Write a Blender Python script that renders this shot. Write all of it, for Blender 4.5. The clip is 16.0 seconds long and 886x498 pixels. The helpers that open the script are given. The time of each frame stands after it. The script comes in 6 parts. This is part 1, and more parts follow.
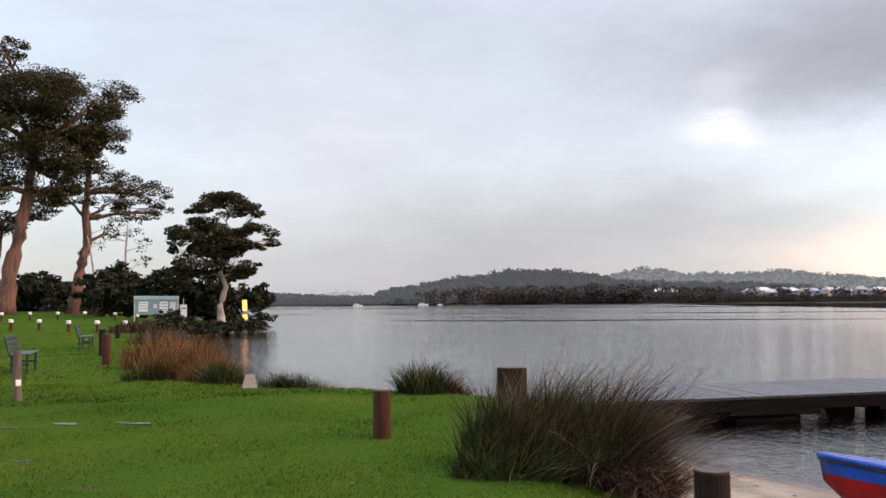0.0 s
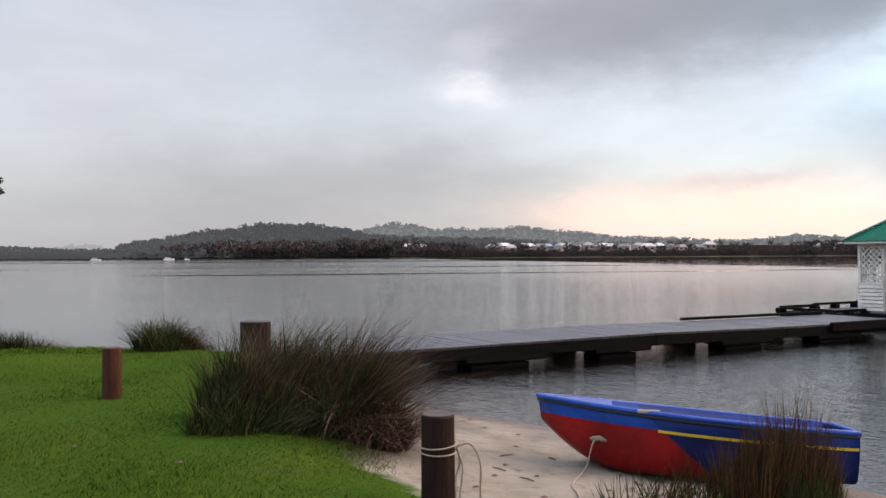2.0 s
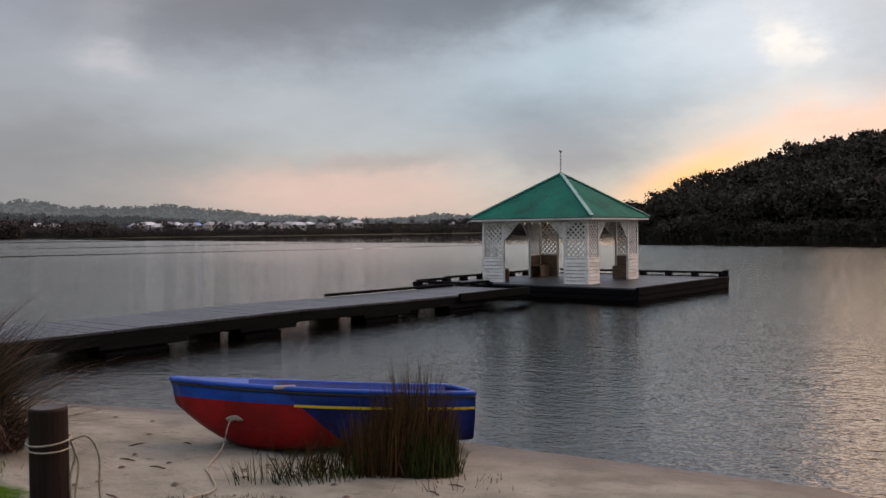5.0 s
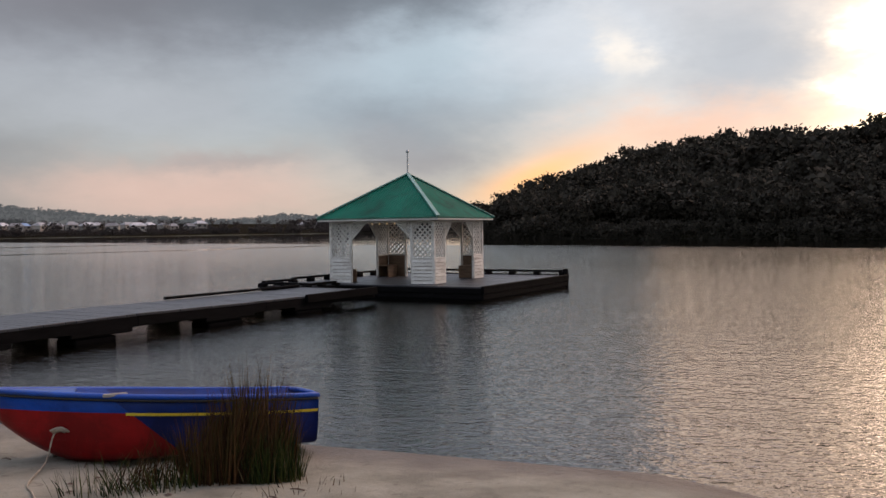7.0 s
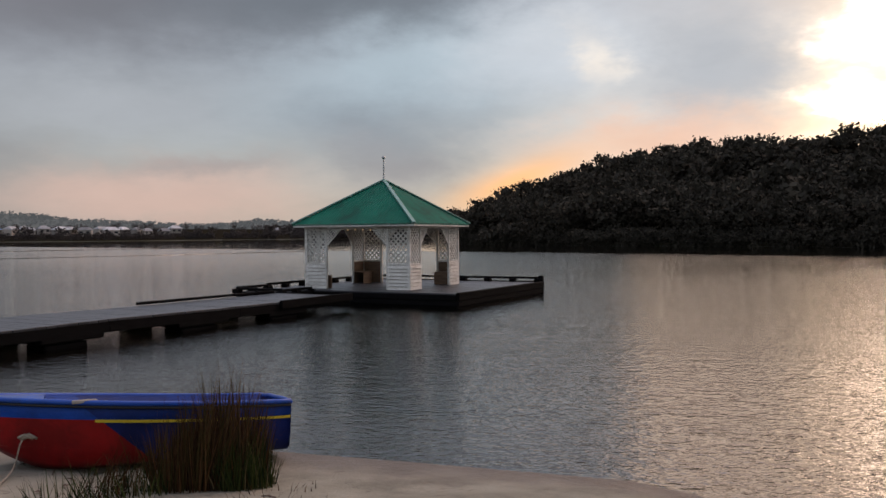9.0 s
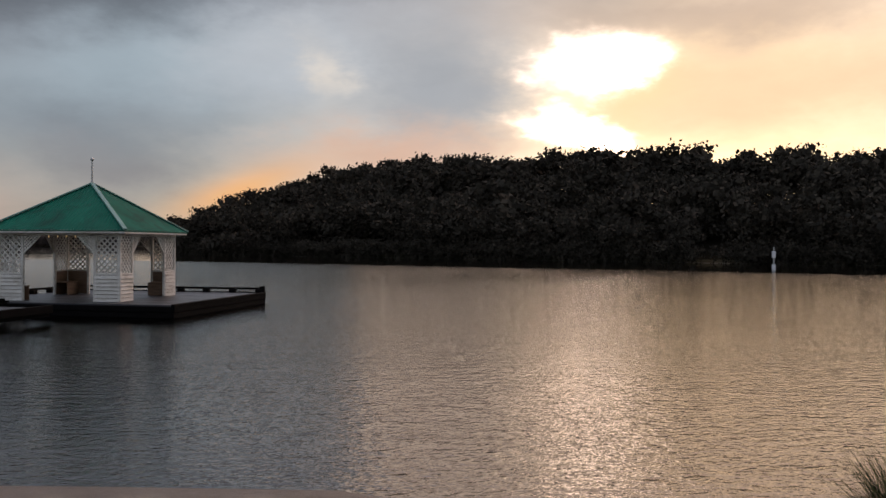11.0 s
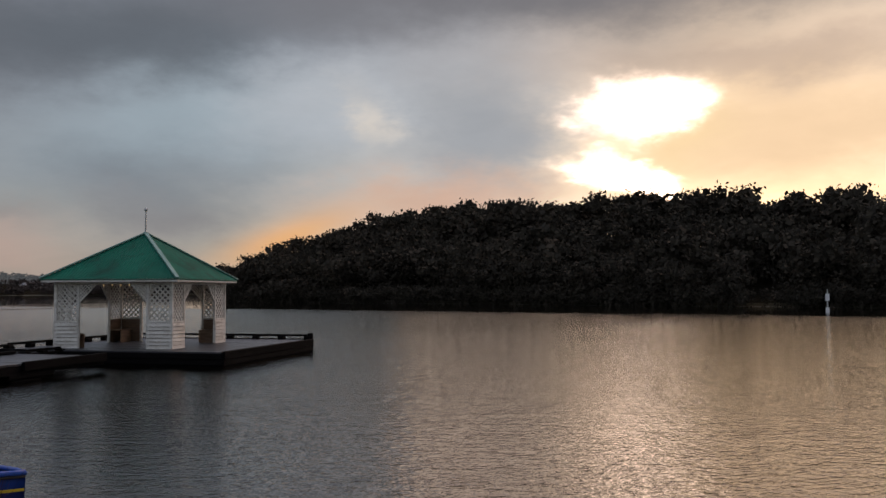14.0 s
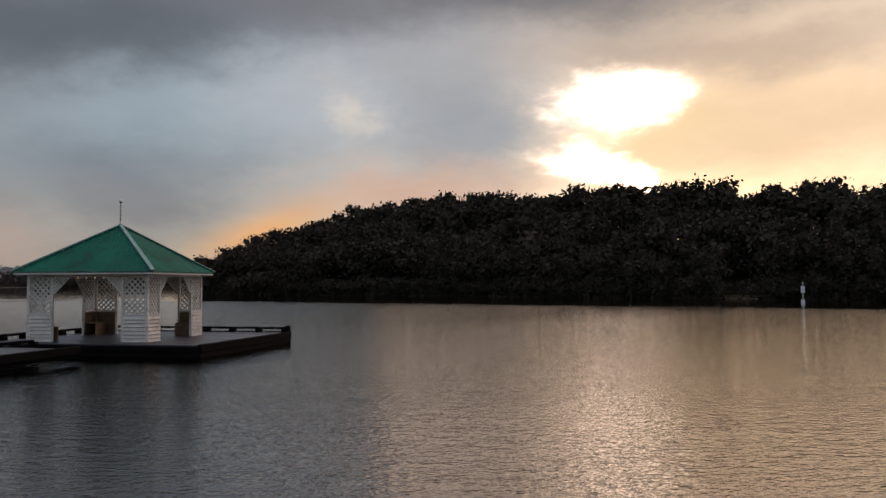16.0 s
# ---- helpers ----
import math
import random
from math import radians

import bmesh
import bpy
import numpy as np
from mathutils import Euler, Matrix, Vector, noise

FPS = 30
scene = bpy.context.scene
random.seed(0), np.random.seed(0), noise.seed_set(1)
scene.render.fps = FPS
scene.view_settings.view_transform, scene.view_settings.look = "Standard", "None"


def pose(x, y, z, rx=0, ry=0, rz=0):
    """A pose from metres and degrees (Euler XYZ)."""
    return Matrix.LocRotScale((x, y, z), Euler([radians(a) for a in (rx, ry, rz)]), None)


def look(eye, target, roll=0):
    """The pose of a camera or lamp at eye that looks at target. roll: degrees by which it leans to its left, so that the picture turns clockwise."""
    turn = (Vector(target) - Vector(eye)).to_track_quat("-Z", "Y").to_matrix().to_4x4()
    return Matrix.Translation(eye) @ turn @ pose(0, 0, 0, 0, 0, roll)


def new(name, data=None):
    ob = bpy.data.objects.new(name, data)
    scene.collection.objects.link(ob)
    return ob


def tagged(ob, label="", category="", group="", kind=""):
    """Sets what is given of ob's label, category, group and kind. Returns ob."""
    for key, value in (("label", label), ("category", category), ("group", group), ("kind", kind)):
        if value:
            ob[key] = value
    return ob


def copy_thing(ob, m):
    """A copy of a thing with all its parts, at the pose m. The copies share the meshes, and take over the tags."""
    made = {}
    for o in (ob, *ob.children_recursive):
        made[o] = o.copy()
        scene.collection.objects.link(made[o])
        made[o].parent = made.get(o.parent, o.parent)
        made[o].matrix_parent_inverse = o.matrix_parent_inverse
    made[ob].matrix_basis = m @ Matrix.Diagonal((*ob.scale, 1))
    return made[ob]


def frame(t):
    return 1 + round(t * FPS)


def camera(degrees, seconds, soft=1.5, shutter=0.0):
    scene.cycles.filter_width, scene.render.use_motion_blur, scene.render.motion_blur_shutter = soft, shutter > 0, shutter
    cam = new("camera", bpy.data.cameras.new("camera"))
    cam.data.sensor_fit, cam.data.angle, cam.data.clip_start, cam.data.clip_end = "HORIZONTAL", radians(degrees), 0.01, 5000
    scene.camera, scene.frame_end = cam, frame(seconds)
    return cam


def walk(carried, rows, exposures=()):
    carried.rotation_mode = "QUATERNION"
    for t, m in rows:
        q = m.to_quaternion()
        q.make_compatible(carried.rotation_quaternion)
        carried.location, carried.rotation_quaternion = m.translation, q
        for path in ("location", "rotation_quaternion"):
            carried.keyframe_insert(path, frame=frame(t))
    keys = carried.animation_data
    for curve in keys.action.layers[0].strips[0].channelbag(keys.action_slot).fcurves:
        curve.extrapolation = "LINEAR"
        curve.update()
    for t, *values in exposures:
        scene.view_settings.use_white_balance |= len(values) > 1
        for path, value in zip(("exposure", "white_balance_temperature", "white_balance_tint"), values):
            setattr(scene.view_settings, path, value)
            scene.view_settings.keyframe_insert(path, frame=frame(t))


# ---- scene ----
cam = camera(53.6, 16.0)
PATH = [
    (0, (2.538, -0.255, 2.197), (2.374, 1.734, 2.317), -0.4),
    (0.5, (2.575, -0.219, 2.195), (2.513, 1.778, 2.298), -0.1),
    (1, (2.591, -0.239, 2.185), (2.66, 1.758, 2.256), -0.0),
    (1.5, (2.624, -0.247, 2.187), (2.847, 1.74, 2.22), -0.2),
    (2, (2.657, -0.234, 2.18), (3.049, 1.727, 2.193), -0.3),
    (2.5, (2.682, -0.234, 2.178), (3.222, 1.692, 2.169), -0.4),
    (3, (2.715, -0.235, 2.173), (3.388, 1.648, 2.154), -0.4),
    (3.5, (2.747, -0.238, 2.17), (3.556, 1.59, 2.136), -0.4),
    (4, (2.768, -0.243, 2.169), (3.692, 1.531, 2.131), -0.5),
    (4.5, (2.798, -0.237, 2.162), (3.824, 1.479, 2.119), -0.7),
    (5, (2.816, -0.231, 2.159), (3.928, 1.431, 2.117), -0.7),
    (7.5, (2.886, -0.246, 2.145), (4.281, 1.186, 2.1), -0.8),
    (8, (2.886, -0.247, 2.144), (4.274, 1.193, 2.106), -0.7),
    (10.5, (2.958, -0.329, 2.16), (4.619, 0.784, 2.148), 0.3),
    (11, (3.01, -0.345, 2.145), (4.79, 0.566, 2.138), 0.4),
    (11.5, (3.02, -0.318, 2.138), (4.85, 0.488, 2.153), -0.1),
    (12, (3.002, -0.298, 2.146), (4.816, 0.543, 2.189), -0.2),
    (12.5, (2.975, -0.288, 2.14), (4.746, 0.639, 2.218), -0.4),
    (13, (2.952, -0.298, 2.143), (4.699, 0.673, 2.225), -0.3),
    (13.5, (2.95, -0.325, 2.145), (4.689, 0.658, 2.232), -0.2),
    (14, (2.943, -0.318, 2.137), (4.672, 0.682, 2.234), -0.1),
    (14.5, (2.955, -0.315, 2.146), (4.681, 0.69, 2.244), -0.2),
    (15, (2.933, -0.325, 2.14), (4.656, 0.687, 2.237), -0.1),
    (15.5, (2.954, -0.336, 2.149), (4.676, 0.677, 2.243), -0.2),
    (16, (3.014, -0.333, 2.153), (4.767, 0.627, 2.232), -0.1),
]
# exposure falls as the view swings from the dim bank towards the sunset
walk(cam, [(t, look(eye, aim, roll)) for t, eye, aim, roll in PATH],
     [(0, 1.2), (1.5, 1.08), (2.5, 0.90), (3.5, 0.52), (5, 0.22), (8, 0.12), (11, -0.35), (13, -0.5), (16, -0.5)])


# ---- world and sun ----
class Nodes:
    """Small helper to wire shader nodes."""

    def __init__(self, tree):
        self.tree = tree

    def add(self, kind, **sets):
        n = self.tree.nodes.new(kind)
        for k, v in sets.items():
            if k == "operation":
                n.operation = v
        return n

    def plug(self, v, socket):
        if isinstance(v, (int, float)):
            socket.default_value = v
        elif isinstance(v, (tuple, list)):
            socket.default_value = (*v, 1.0) if len(v) == 3 and socket.type == "RGBA" else v
        else:
            self.tree.links.new(v, socket)

    def math(self, op, a, b=0.0, c=0.0):
        n = self.add("ShaderNodeMath", operation=op)
        for k, v in enumerate((a, b, c)):
            self.plug(v, n.inputs[k])
        return n.outputs[0]

    def noise(self, vec, scale, detail=3.0, rough=0.5, distort=0.0):
        n = self.add("ShaderNodeTexNoise")
        if vec is not None:
            self.plug(vec, n.inputs["Vector"])
        self.plug(scale, n.inputs["Scale"])
        self.plug(detail, n.inputs["Detail"])
        self.plug(rough, n.inputs["Roughness"])
        self.plug(distort, n.inputs["Distortion"])
        return n.outputs["Fac"]

    def mix(self, fac, a, b, mode="MIX"):
        n = self.add("ShaderNodeMix")
        n.data_type, n.blend_type = "RGBA", mode
        self.plug(fac, n.inputs[0])
        self.plug(a, n.inputs[6])
        self.plug(b, n.inputs[7])
        return n.outputs[2]

    def ramp(self, fac, stops, smooth=False):
        n = self.add("ShaderNodeValToRGB")
        if smooth:
            n.color_ramp.interpolation = "EASE"
        e = n.color_ramp.elements
        while len(e) < len(stops):
            e.new(0.5)
        for k, (p, c) in enumerate(stops):
            e[k].position, e[k].color = p, (*c, 1.0)
        self.plug(fac, n.inputs[0])
        return n.outputs[0]

    def mapping(self, vec, scale=(1, 1, 1), rot=(0, 0, 0), loc=(0, 0, 0)):
        n = self.add("ShaderNodeMapping")
        self.plug(vec, n.inputs["Vector"])
        n.inputs["Scale"].default_value, n.inputs["Rotation"].default_value, n.inputs["Location"].default_value = scale, rot, loc
        return n.outputs[0]

    def bump(self, height, strength, distance=0.02, normal=None, filter_width=0.1):
        n = self.add("ShaderNodeBump")
        if "Filter Width" in n.inputs:
            n.inputs["Filter Width"].default_value = filter_width
        self.plug(height, n.inputs["Height"])
        self.plug(strength, n.inputs["Strength"])
        self.plug(distance, n.inputs["Distance"])
        if normal is not None:
            self.plug(normal, n.inputs["Normal"])
        return n.outputs[0]


SUN_BEARING, SUN_HEIGHT = 81.5, 12.0


def build_world():
    world = bpy.data.worlds.new("evening_sky")
    world.use_nodes = True
    scene.world = world
    world.node_tree.nodes.clear()
    w = Nodes(world.node_tree)
    way = w.add("ShaderNodeTexCoord").outputs["Generated"]
    split = w.add("ShaderNodeSeparateXYZ")
    w.plug(way, split.inputs[0])
    sx, sy, sz = split.outputs
    deg = 180 / math.pi
    # cloud edges are frayed by warping the direction with noise
    warp1 = w.noise(w.mapping(way, (1, 1, 2.2)), 5.0, 5.0, 0.6)
    warp2 = w.noise(w.mapping(way, (1, 1, 2.2), loc=(3, 7, 1)), 6.5, 5.0, 0.6)
    fine = w.noise(w.mapping(way, (1, 1, 3.0), loc=(9, 2, 4)), 9.0, 6.0, 0.6, 0.4)
    bear0 = w.math("MULTIPLY", w.math("ARCTAN2", sx, sy), deg)
    elev0 = w.math("MULTIPLY", w.math("ARCSINE", sz), deg)
    shred = w.math("SUBTRACT", w.noise(w.mapping(way, (1, 1, 2.0), loc=(4, 4, 8)), 16.0, 6.0, 0.65), 0.5)
    bear = w.math("ADD", w.math("ADD", bear0, w.math("MULTIPLY", w.math("SUBTRACT", warp1, 0.5), 12.0)), w.math("MULTIPLY", shred, 2.6))
    elev = w.math("ADD", w.math("ADD", elev0, w.math("MULTIPLY", w.math("SUBTRACT", warp2, 0.5), 4.5)), w.math("MULTIPLY", shred, -1.1))

    def blob(b, e, sb, se, tilt=0.0, power=1.0, raw=False):
        """A soft patch of cloud or light round bearing b and height e, in degrees."""
        db = w.math("SUBTRACT", bear0 if raw else bear, b)
        de = w.math("SUBTRACT", elev0 if raw else elev, e)
        if tilt:
            de = w.math("SUBTRACT", de, w.math("MULTIPLY", db, tilt))
        db = w.math("DIVIDE", db, sb)
        de = w.math("DIVIDE", de, se)
        r = w.math("ADD", w.math("MULTIPLY", db, db), w.math("MULTIPLY", de, de))
        if power != 1.0:
            r = w.math("POWER", r, power)
        return w.math("EXPONENT", w.math("MULTIPLY", r, -1.0))

    # overcast base by bearing: pale at the far bank, grey-blue towards the sunset
    pos = w.math("DIVIDE", w.math("ADD", bear0, 180.0), 360.0)
    at = lambda b: (b + 180) / 360
    base = w.ramp(pos, [(0.0, (0.27, 0.29, 0.33)), (at(-60), (0.30, 0.315, 0.35)), (at(-25), (0.262, 0.278, 0.300)), (at(-8), (0.250, 0.258, 0.275)),
                        (at(8), (0.255, 0.258, 0.275)), (at(25), (0.26, 0.27, 0.29)), (at(45), (0.25, 0.285, 0.33)), (at(62), (0.38, 0.40, 0.43)),
                        (at(78), (0.72, 0.54, 0.38)), (at(95), (0.62, 0.47, 0.36)), (at(130), (0.32, 0.31, 0.32)), (1.0, (0.27, 0.29, 0.33))])
    # thinner, brighter cloud overhead
    high = w.ramp(w.math("DIVIDE", elev0, 90.0), [(0.20, (0, 0, 0)), (0.40, (1, 1, 1))], True)
    zenith = w.ramp(pos, [(0.0, (0.38, 0.405, 0.50)), (at(25), (0.68, 0.76, 0.92)), (at(50), (0.88, 1.01, 1.25)), (at(62), (1.5, 1.35, 1.4)), (at(78), (3.2, 2.3, 1.9)), (at(105), (2.8, 2.0, 1.7)), (at(150), (0.38, 0.405, 0.50))])
    base = w.mix(high, base, zenith)
    sky = w.add("ShaderNodeTexSky")
    sky.sky_type, sky.sun_disc = "NISHITA", False
    sky.sun_elevation, sky.sun_rotation = radians(SUN_HEIGHT), radians(SUN_BEARING)
    col = w.mix(0.04, base, sky.outputs[0])
    # large soft mottling
    mott = w.math("ADD", 0.80, w.math("MULTIPLY", w.noise(w.mapping(way, (1, 1, 2.5), loc=(1, 5, 2)), 3.2, 5.0, 0.55), 0.40))
    col = w.mix(1.0, col, w.mix(0.0, mott, mott), "MULTIPLY")

    def over(c, fac, amount, tone):
        return w.mix(w.math("MULTIPLY", fac, amount), c, tone)

    # haze close to the horizon over the far bank
    col = over(col, blob(-10, 0.5, 26, 4.5, raw=True), 0.70, (0.205, 0.215, 0.235))
    # pale cloud over the far bank
    col = over(col, blob(-12, 10, 9, 6), 0.45, (0.34, 0.335, 0.36))
    col = over(col, blob(4, 4.0, 16, 3.0), 0.55, (0.20, 0.202, 0.215))
    # slate cloud bank across the top
    col = over(col, blob(24, 15.0, 15, 4.4, 0.02, 1.3), 0.85, (0.175, 0.18, 0.20))
    col = over(col, blob(10, 5.5, 9, 3.0), 0.40, (0.25, 0.255, 0.27))
    col = over(col, blob(40, 15.6, 13, 3.7, 0.09, 1.4), 0.88, (0.150, 0.178, 0.205))
    col = over(col, blob(66, 20.0, 28, 4.6, -0.02, 1.7), 0.94, (0.215, 0.22, 0.238))
    # lighter bands
    col = over(col, blob(25, 8.0, 9, 1.9), 0.70, (0.43, 0.47, 0.50))
    col = over(col, blob(45, 10.6, 10, 3.0, 0.12, 1.3), 0.80, (0.46, 0.58, 0.64))
    col = over(col, blob(53, 11.8, 6, 3.0, 0.05, 1.4), 0.75, (0.66, 0.72, 0.76))
    col = over(col, blob(42, 7.2, 9, 2.4), 0.62, (0.235, 0.29, 0.335))
    col = over(col, blob(62, 10.6, 5.4, 4.2, 0, 1.5), 0.90, (0.46, 0.505, 0.54))
    col = over(col, blob(54.8, 11.3, 1.3, 1.7, -0.5), 0.70, (1.0, 0.93, 0.80))
    col = over(col, blob(14.2, 10.7, 2.8, 1.1), 0.8, (0.50, 0.51, 0.53))
    col = over(col, blob(13.6, 13.4, 2.2, 1.2), 0.35, (0.42, 0.43, 0.45))
    # rose and orange glow low over the hills
    col = over(col, blob(27, 2.6, 9.5, 1.9, 0, 1.2), 0.80, (0.68, 0.49, 0.41))
    col = over(col, blob(30, 4.4, 4.5, 0.8), 0.45, (0.33, 0.29, 0.29))
    col = over(col, blob(42.5, 4.4, 5, 2.3), 0.65, (0.27, 0.265, 0.285))
    col = over(col, blob(60, 6.0, 8, 1.7, 0.10, 1.2), 0.75, (0.90, 0.56, 0.39))
    col = over(col, blob(49.8, 3.4, 4.2, 1.15, 0.34, raw=True), 0.92, (1.12, 0.62, 0.27))
    # the peach field round the hidden sun
    col = over(col, blob(82.5, 9.8, 12.5, 4.6, 0, 1.8), 0.85, (1.10, 0.80, 0.49))
    col = over(col, blob(80, 14.4, 14, 1.6, 0, 1.4), 0.60, (0.42, 0.34, 0.31))
    # two bright rents in the cloud
    rent = blob(71.6, 11.4, 3.4, 1.8, 0.05, 1.7)
    rent2 = blob(71.0, 7.3, 3.5, 0.9, -0.26, 1.7)
    rent3 = blob(90.5, 7.2, 3.0, 0.7)
    col = over(col, blob(74, 9.4, 5.0, 3.2, 0, 1.4), 0.70, (1.35, 1.02, 0.56))
    col = over(col, rent, 1.0, (6.6, 5.0, 4.0))
    col = over(col, rent2, 1.0, (6.6, 4.8, 3.4))
    col = over(col, rent3, 0.6, (1.6, 1.3, 0.85))
    # the cloud thins again above the slate bank
    over_bank = w.ramp(w.math("DIVIDE", elev0, 90.0), [(0.265, (0, 0, 0)), (0.36, (1, 1, 1))], True)
    col = w.mix(over_bank, col, zenith)
    # fine cloud texture
    tex = w.math("ADD", 0.91, w.math("MULTIPLY", fine, 0.18))
    col = w.mix(1.0, col, w.mix(0.0, tex, tex), "MULTIPLY")
    col = w.mix(1.0, col, (1.02, 0.985, 1.005), "MULTIPLY")
    # below the horizon: dark
    low = w.math("LESS_THAN", sz, -0.01)
    col = w.mix(low, col, (0.20, 0.20, 0.21))
    back = w.add("ShaderNodeBackground")
    w.plug(col, back.inputs[0])
    back.inputs[1].default_value = 1.0
    out = w.add("ShaderNodeOutputWorld")
    w.plug(back.outputs[0], out.inputs[0])


build_world()
sun = new("sun", bpy.data.lights.new("sun", "SUN"))
sun.data.energy, sun.data.angle, sun.data.color = 0.45, radians(48), (1.0, 0.63, 0.37)
b, e = radians(SUN_BEARING), radians(SUN_HEIGHT)
sun.matrix_world = look((40 * math.sin(b) * math.cos(e), 40 * math.cos(b) * math.cos(e), 40 * math.sin(e)), (0, 0, 0))


# ---- materials ----
def material(name):
    m = bpy.data.materials.new(name)
    m.use_nodes = True
    m.node_tree.nodes.clear()
    n = Nodes(m.node_tree)
    bsdf = n.add("ShaderNodeBsdfPrincipled")
    out = n.add("ShaderNodeOutputMaterial")
    n.plug(bsdf.outputs[0], out.inputs[0])
    return m, n, bsdf


def surf(name, dark, light, scale=3.0, rough=0.7, metal=0.0, bump=0.3, grain=40.0, stretch=(1, 1, 1), vary=0.0, island=False,
         dirt=None, dirt_scale=1.2, dirt_amount=0.5, spec=0.5):
    """A worn surface: two-scale colour variation, relief, uneven gloss; vary: difference from piece to piece."""
    m, n, bsdf = material(name)
    co = n.add("ShaderNodeTexCoord").outputs["Object"]
    if vary and not island:
        # each piece takes its own stretch of the texture
        shift = n.add("ShaderNodeVectorMath", operation="ADD")
        n.plug(co, shift.inputs[0])
        n.plug(n.math("MULTIPLY", n.add("ShaderNodeObjectInfo").outputs["Random"], 47.0), shift.inputs[1])
        co = shift.outputs[0]
    co = n.mapping(co, stretch)
    big = n.noise(co, scale, 4.0, 0.6)
    small = n.noise(co, grain, 4.0, 0.65)
    f = n.math("ADD", n.math("MULTIPLY", big, 0.65), n.math("MULTIPLY", small, 0.35))
    col = n.ramp(f, [(0.32, dark), (0.68, light)])
    if dirt:
        d = n.noise(co, dirt_scale, 6.0, 0.7, 0.6)
        d = n.ramp(d, [(0.50, (0, 0, 0)), (0.66, (1, 1, 1))])
        col = n.mix(n.math("MULTIPLY", d, dirt_amount), col, dirt)
    if vary:
        r = n.add("ShaderNodeNewGeometry").outputs["Random Per Island"] if island else n.add("ShaderNodeObjectInfo").outputs["Random"]
        v = n.math("ADD", 1.0 - vary, n.math("MULTIPLY", r, 2 * vary))
        col = n.mix(1.0, col, n.mix(0.0, v, v), "MULTIPLY")
    n.plug(col, bsdf.inputs["Base Color"])
    n.plug(n.math("ADD", rough - 0.1, n.math("MULTIPLY", small, 0.2)), bsdf.inputs["Roughness"])
    bsdf.inputs["Metallic"].default_value = metal
    bsdf.inputs["Specular IOR Level"].default_value = spec
    if bump:
        n.plug(n.bump(small, bump, 0.01), bsdf.inputs["Normal"])
    return m


def blades(name, stops, rough=0.65, spec=0.12, patchy=False):
    """Leaves and blades: colour from blade to blade."""
    m, n, bsdf = material(name)
    r = n.add("ShaderNodeNewGeometry").outputs["Random Per Island"]
    col = n.ramp(r, stops)
    if patchy:
        # worn, yellowed and lush patches across the turf
        at = n.add("ShaderNodeTexCoord").outputs["Object"]
        lush = n.ramp(n.noise(at, 0.38, 5.0, 0.6), [(0.34, (0.42, 0.50, 0.6)), (0.50, (0.88, 0.88, 0.9)), (0.66, (1.45, 1.2, 1.0))])
        col = n.mix(1.0, col, lush, "MULTIPLY")
        thin = n.ramp(n.noise(n.mapping(at, (0.6, 1.5, 1), loc=(5, 2, 0)), 1.3, 5.0, 0.7), [(0.60, (0, 0, 0)), (0.72, (1, 1, 1))])
        col = n.mix(n.math("MULTIPLY", thin, 0.55), col, (0.075, 0.070, 0.028))
    n.plug(col, bsdf.inputs["Base Color"])
    bsdf.inputs["Roughness"].default_value = rough
    bsdf.inputs["Specular IOR Level"].default_value = spec
    return m


def glowing_haze(name, dark, light, haze, amount, scale=0.03):
    """Far land with its evening mist painted in as an even grey emission."""
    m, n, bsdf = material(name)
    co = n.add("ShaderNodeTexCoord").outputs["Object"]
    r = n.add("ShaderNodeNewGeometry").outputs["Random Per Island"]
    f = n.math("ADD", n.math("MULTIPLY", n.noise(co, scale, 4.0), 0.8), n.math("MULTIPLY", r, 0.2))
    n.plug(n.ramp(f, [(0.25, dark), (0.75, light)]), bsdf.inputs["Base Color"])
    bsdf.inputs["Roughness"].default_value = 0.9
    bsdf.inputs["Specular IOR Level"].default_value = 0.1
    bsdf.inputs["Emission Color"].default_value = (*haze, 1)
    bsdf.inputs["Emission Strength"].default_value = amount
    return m


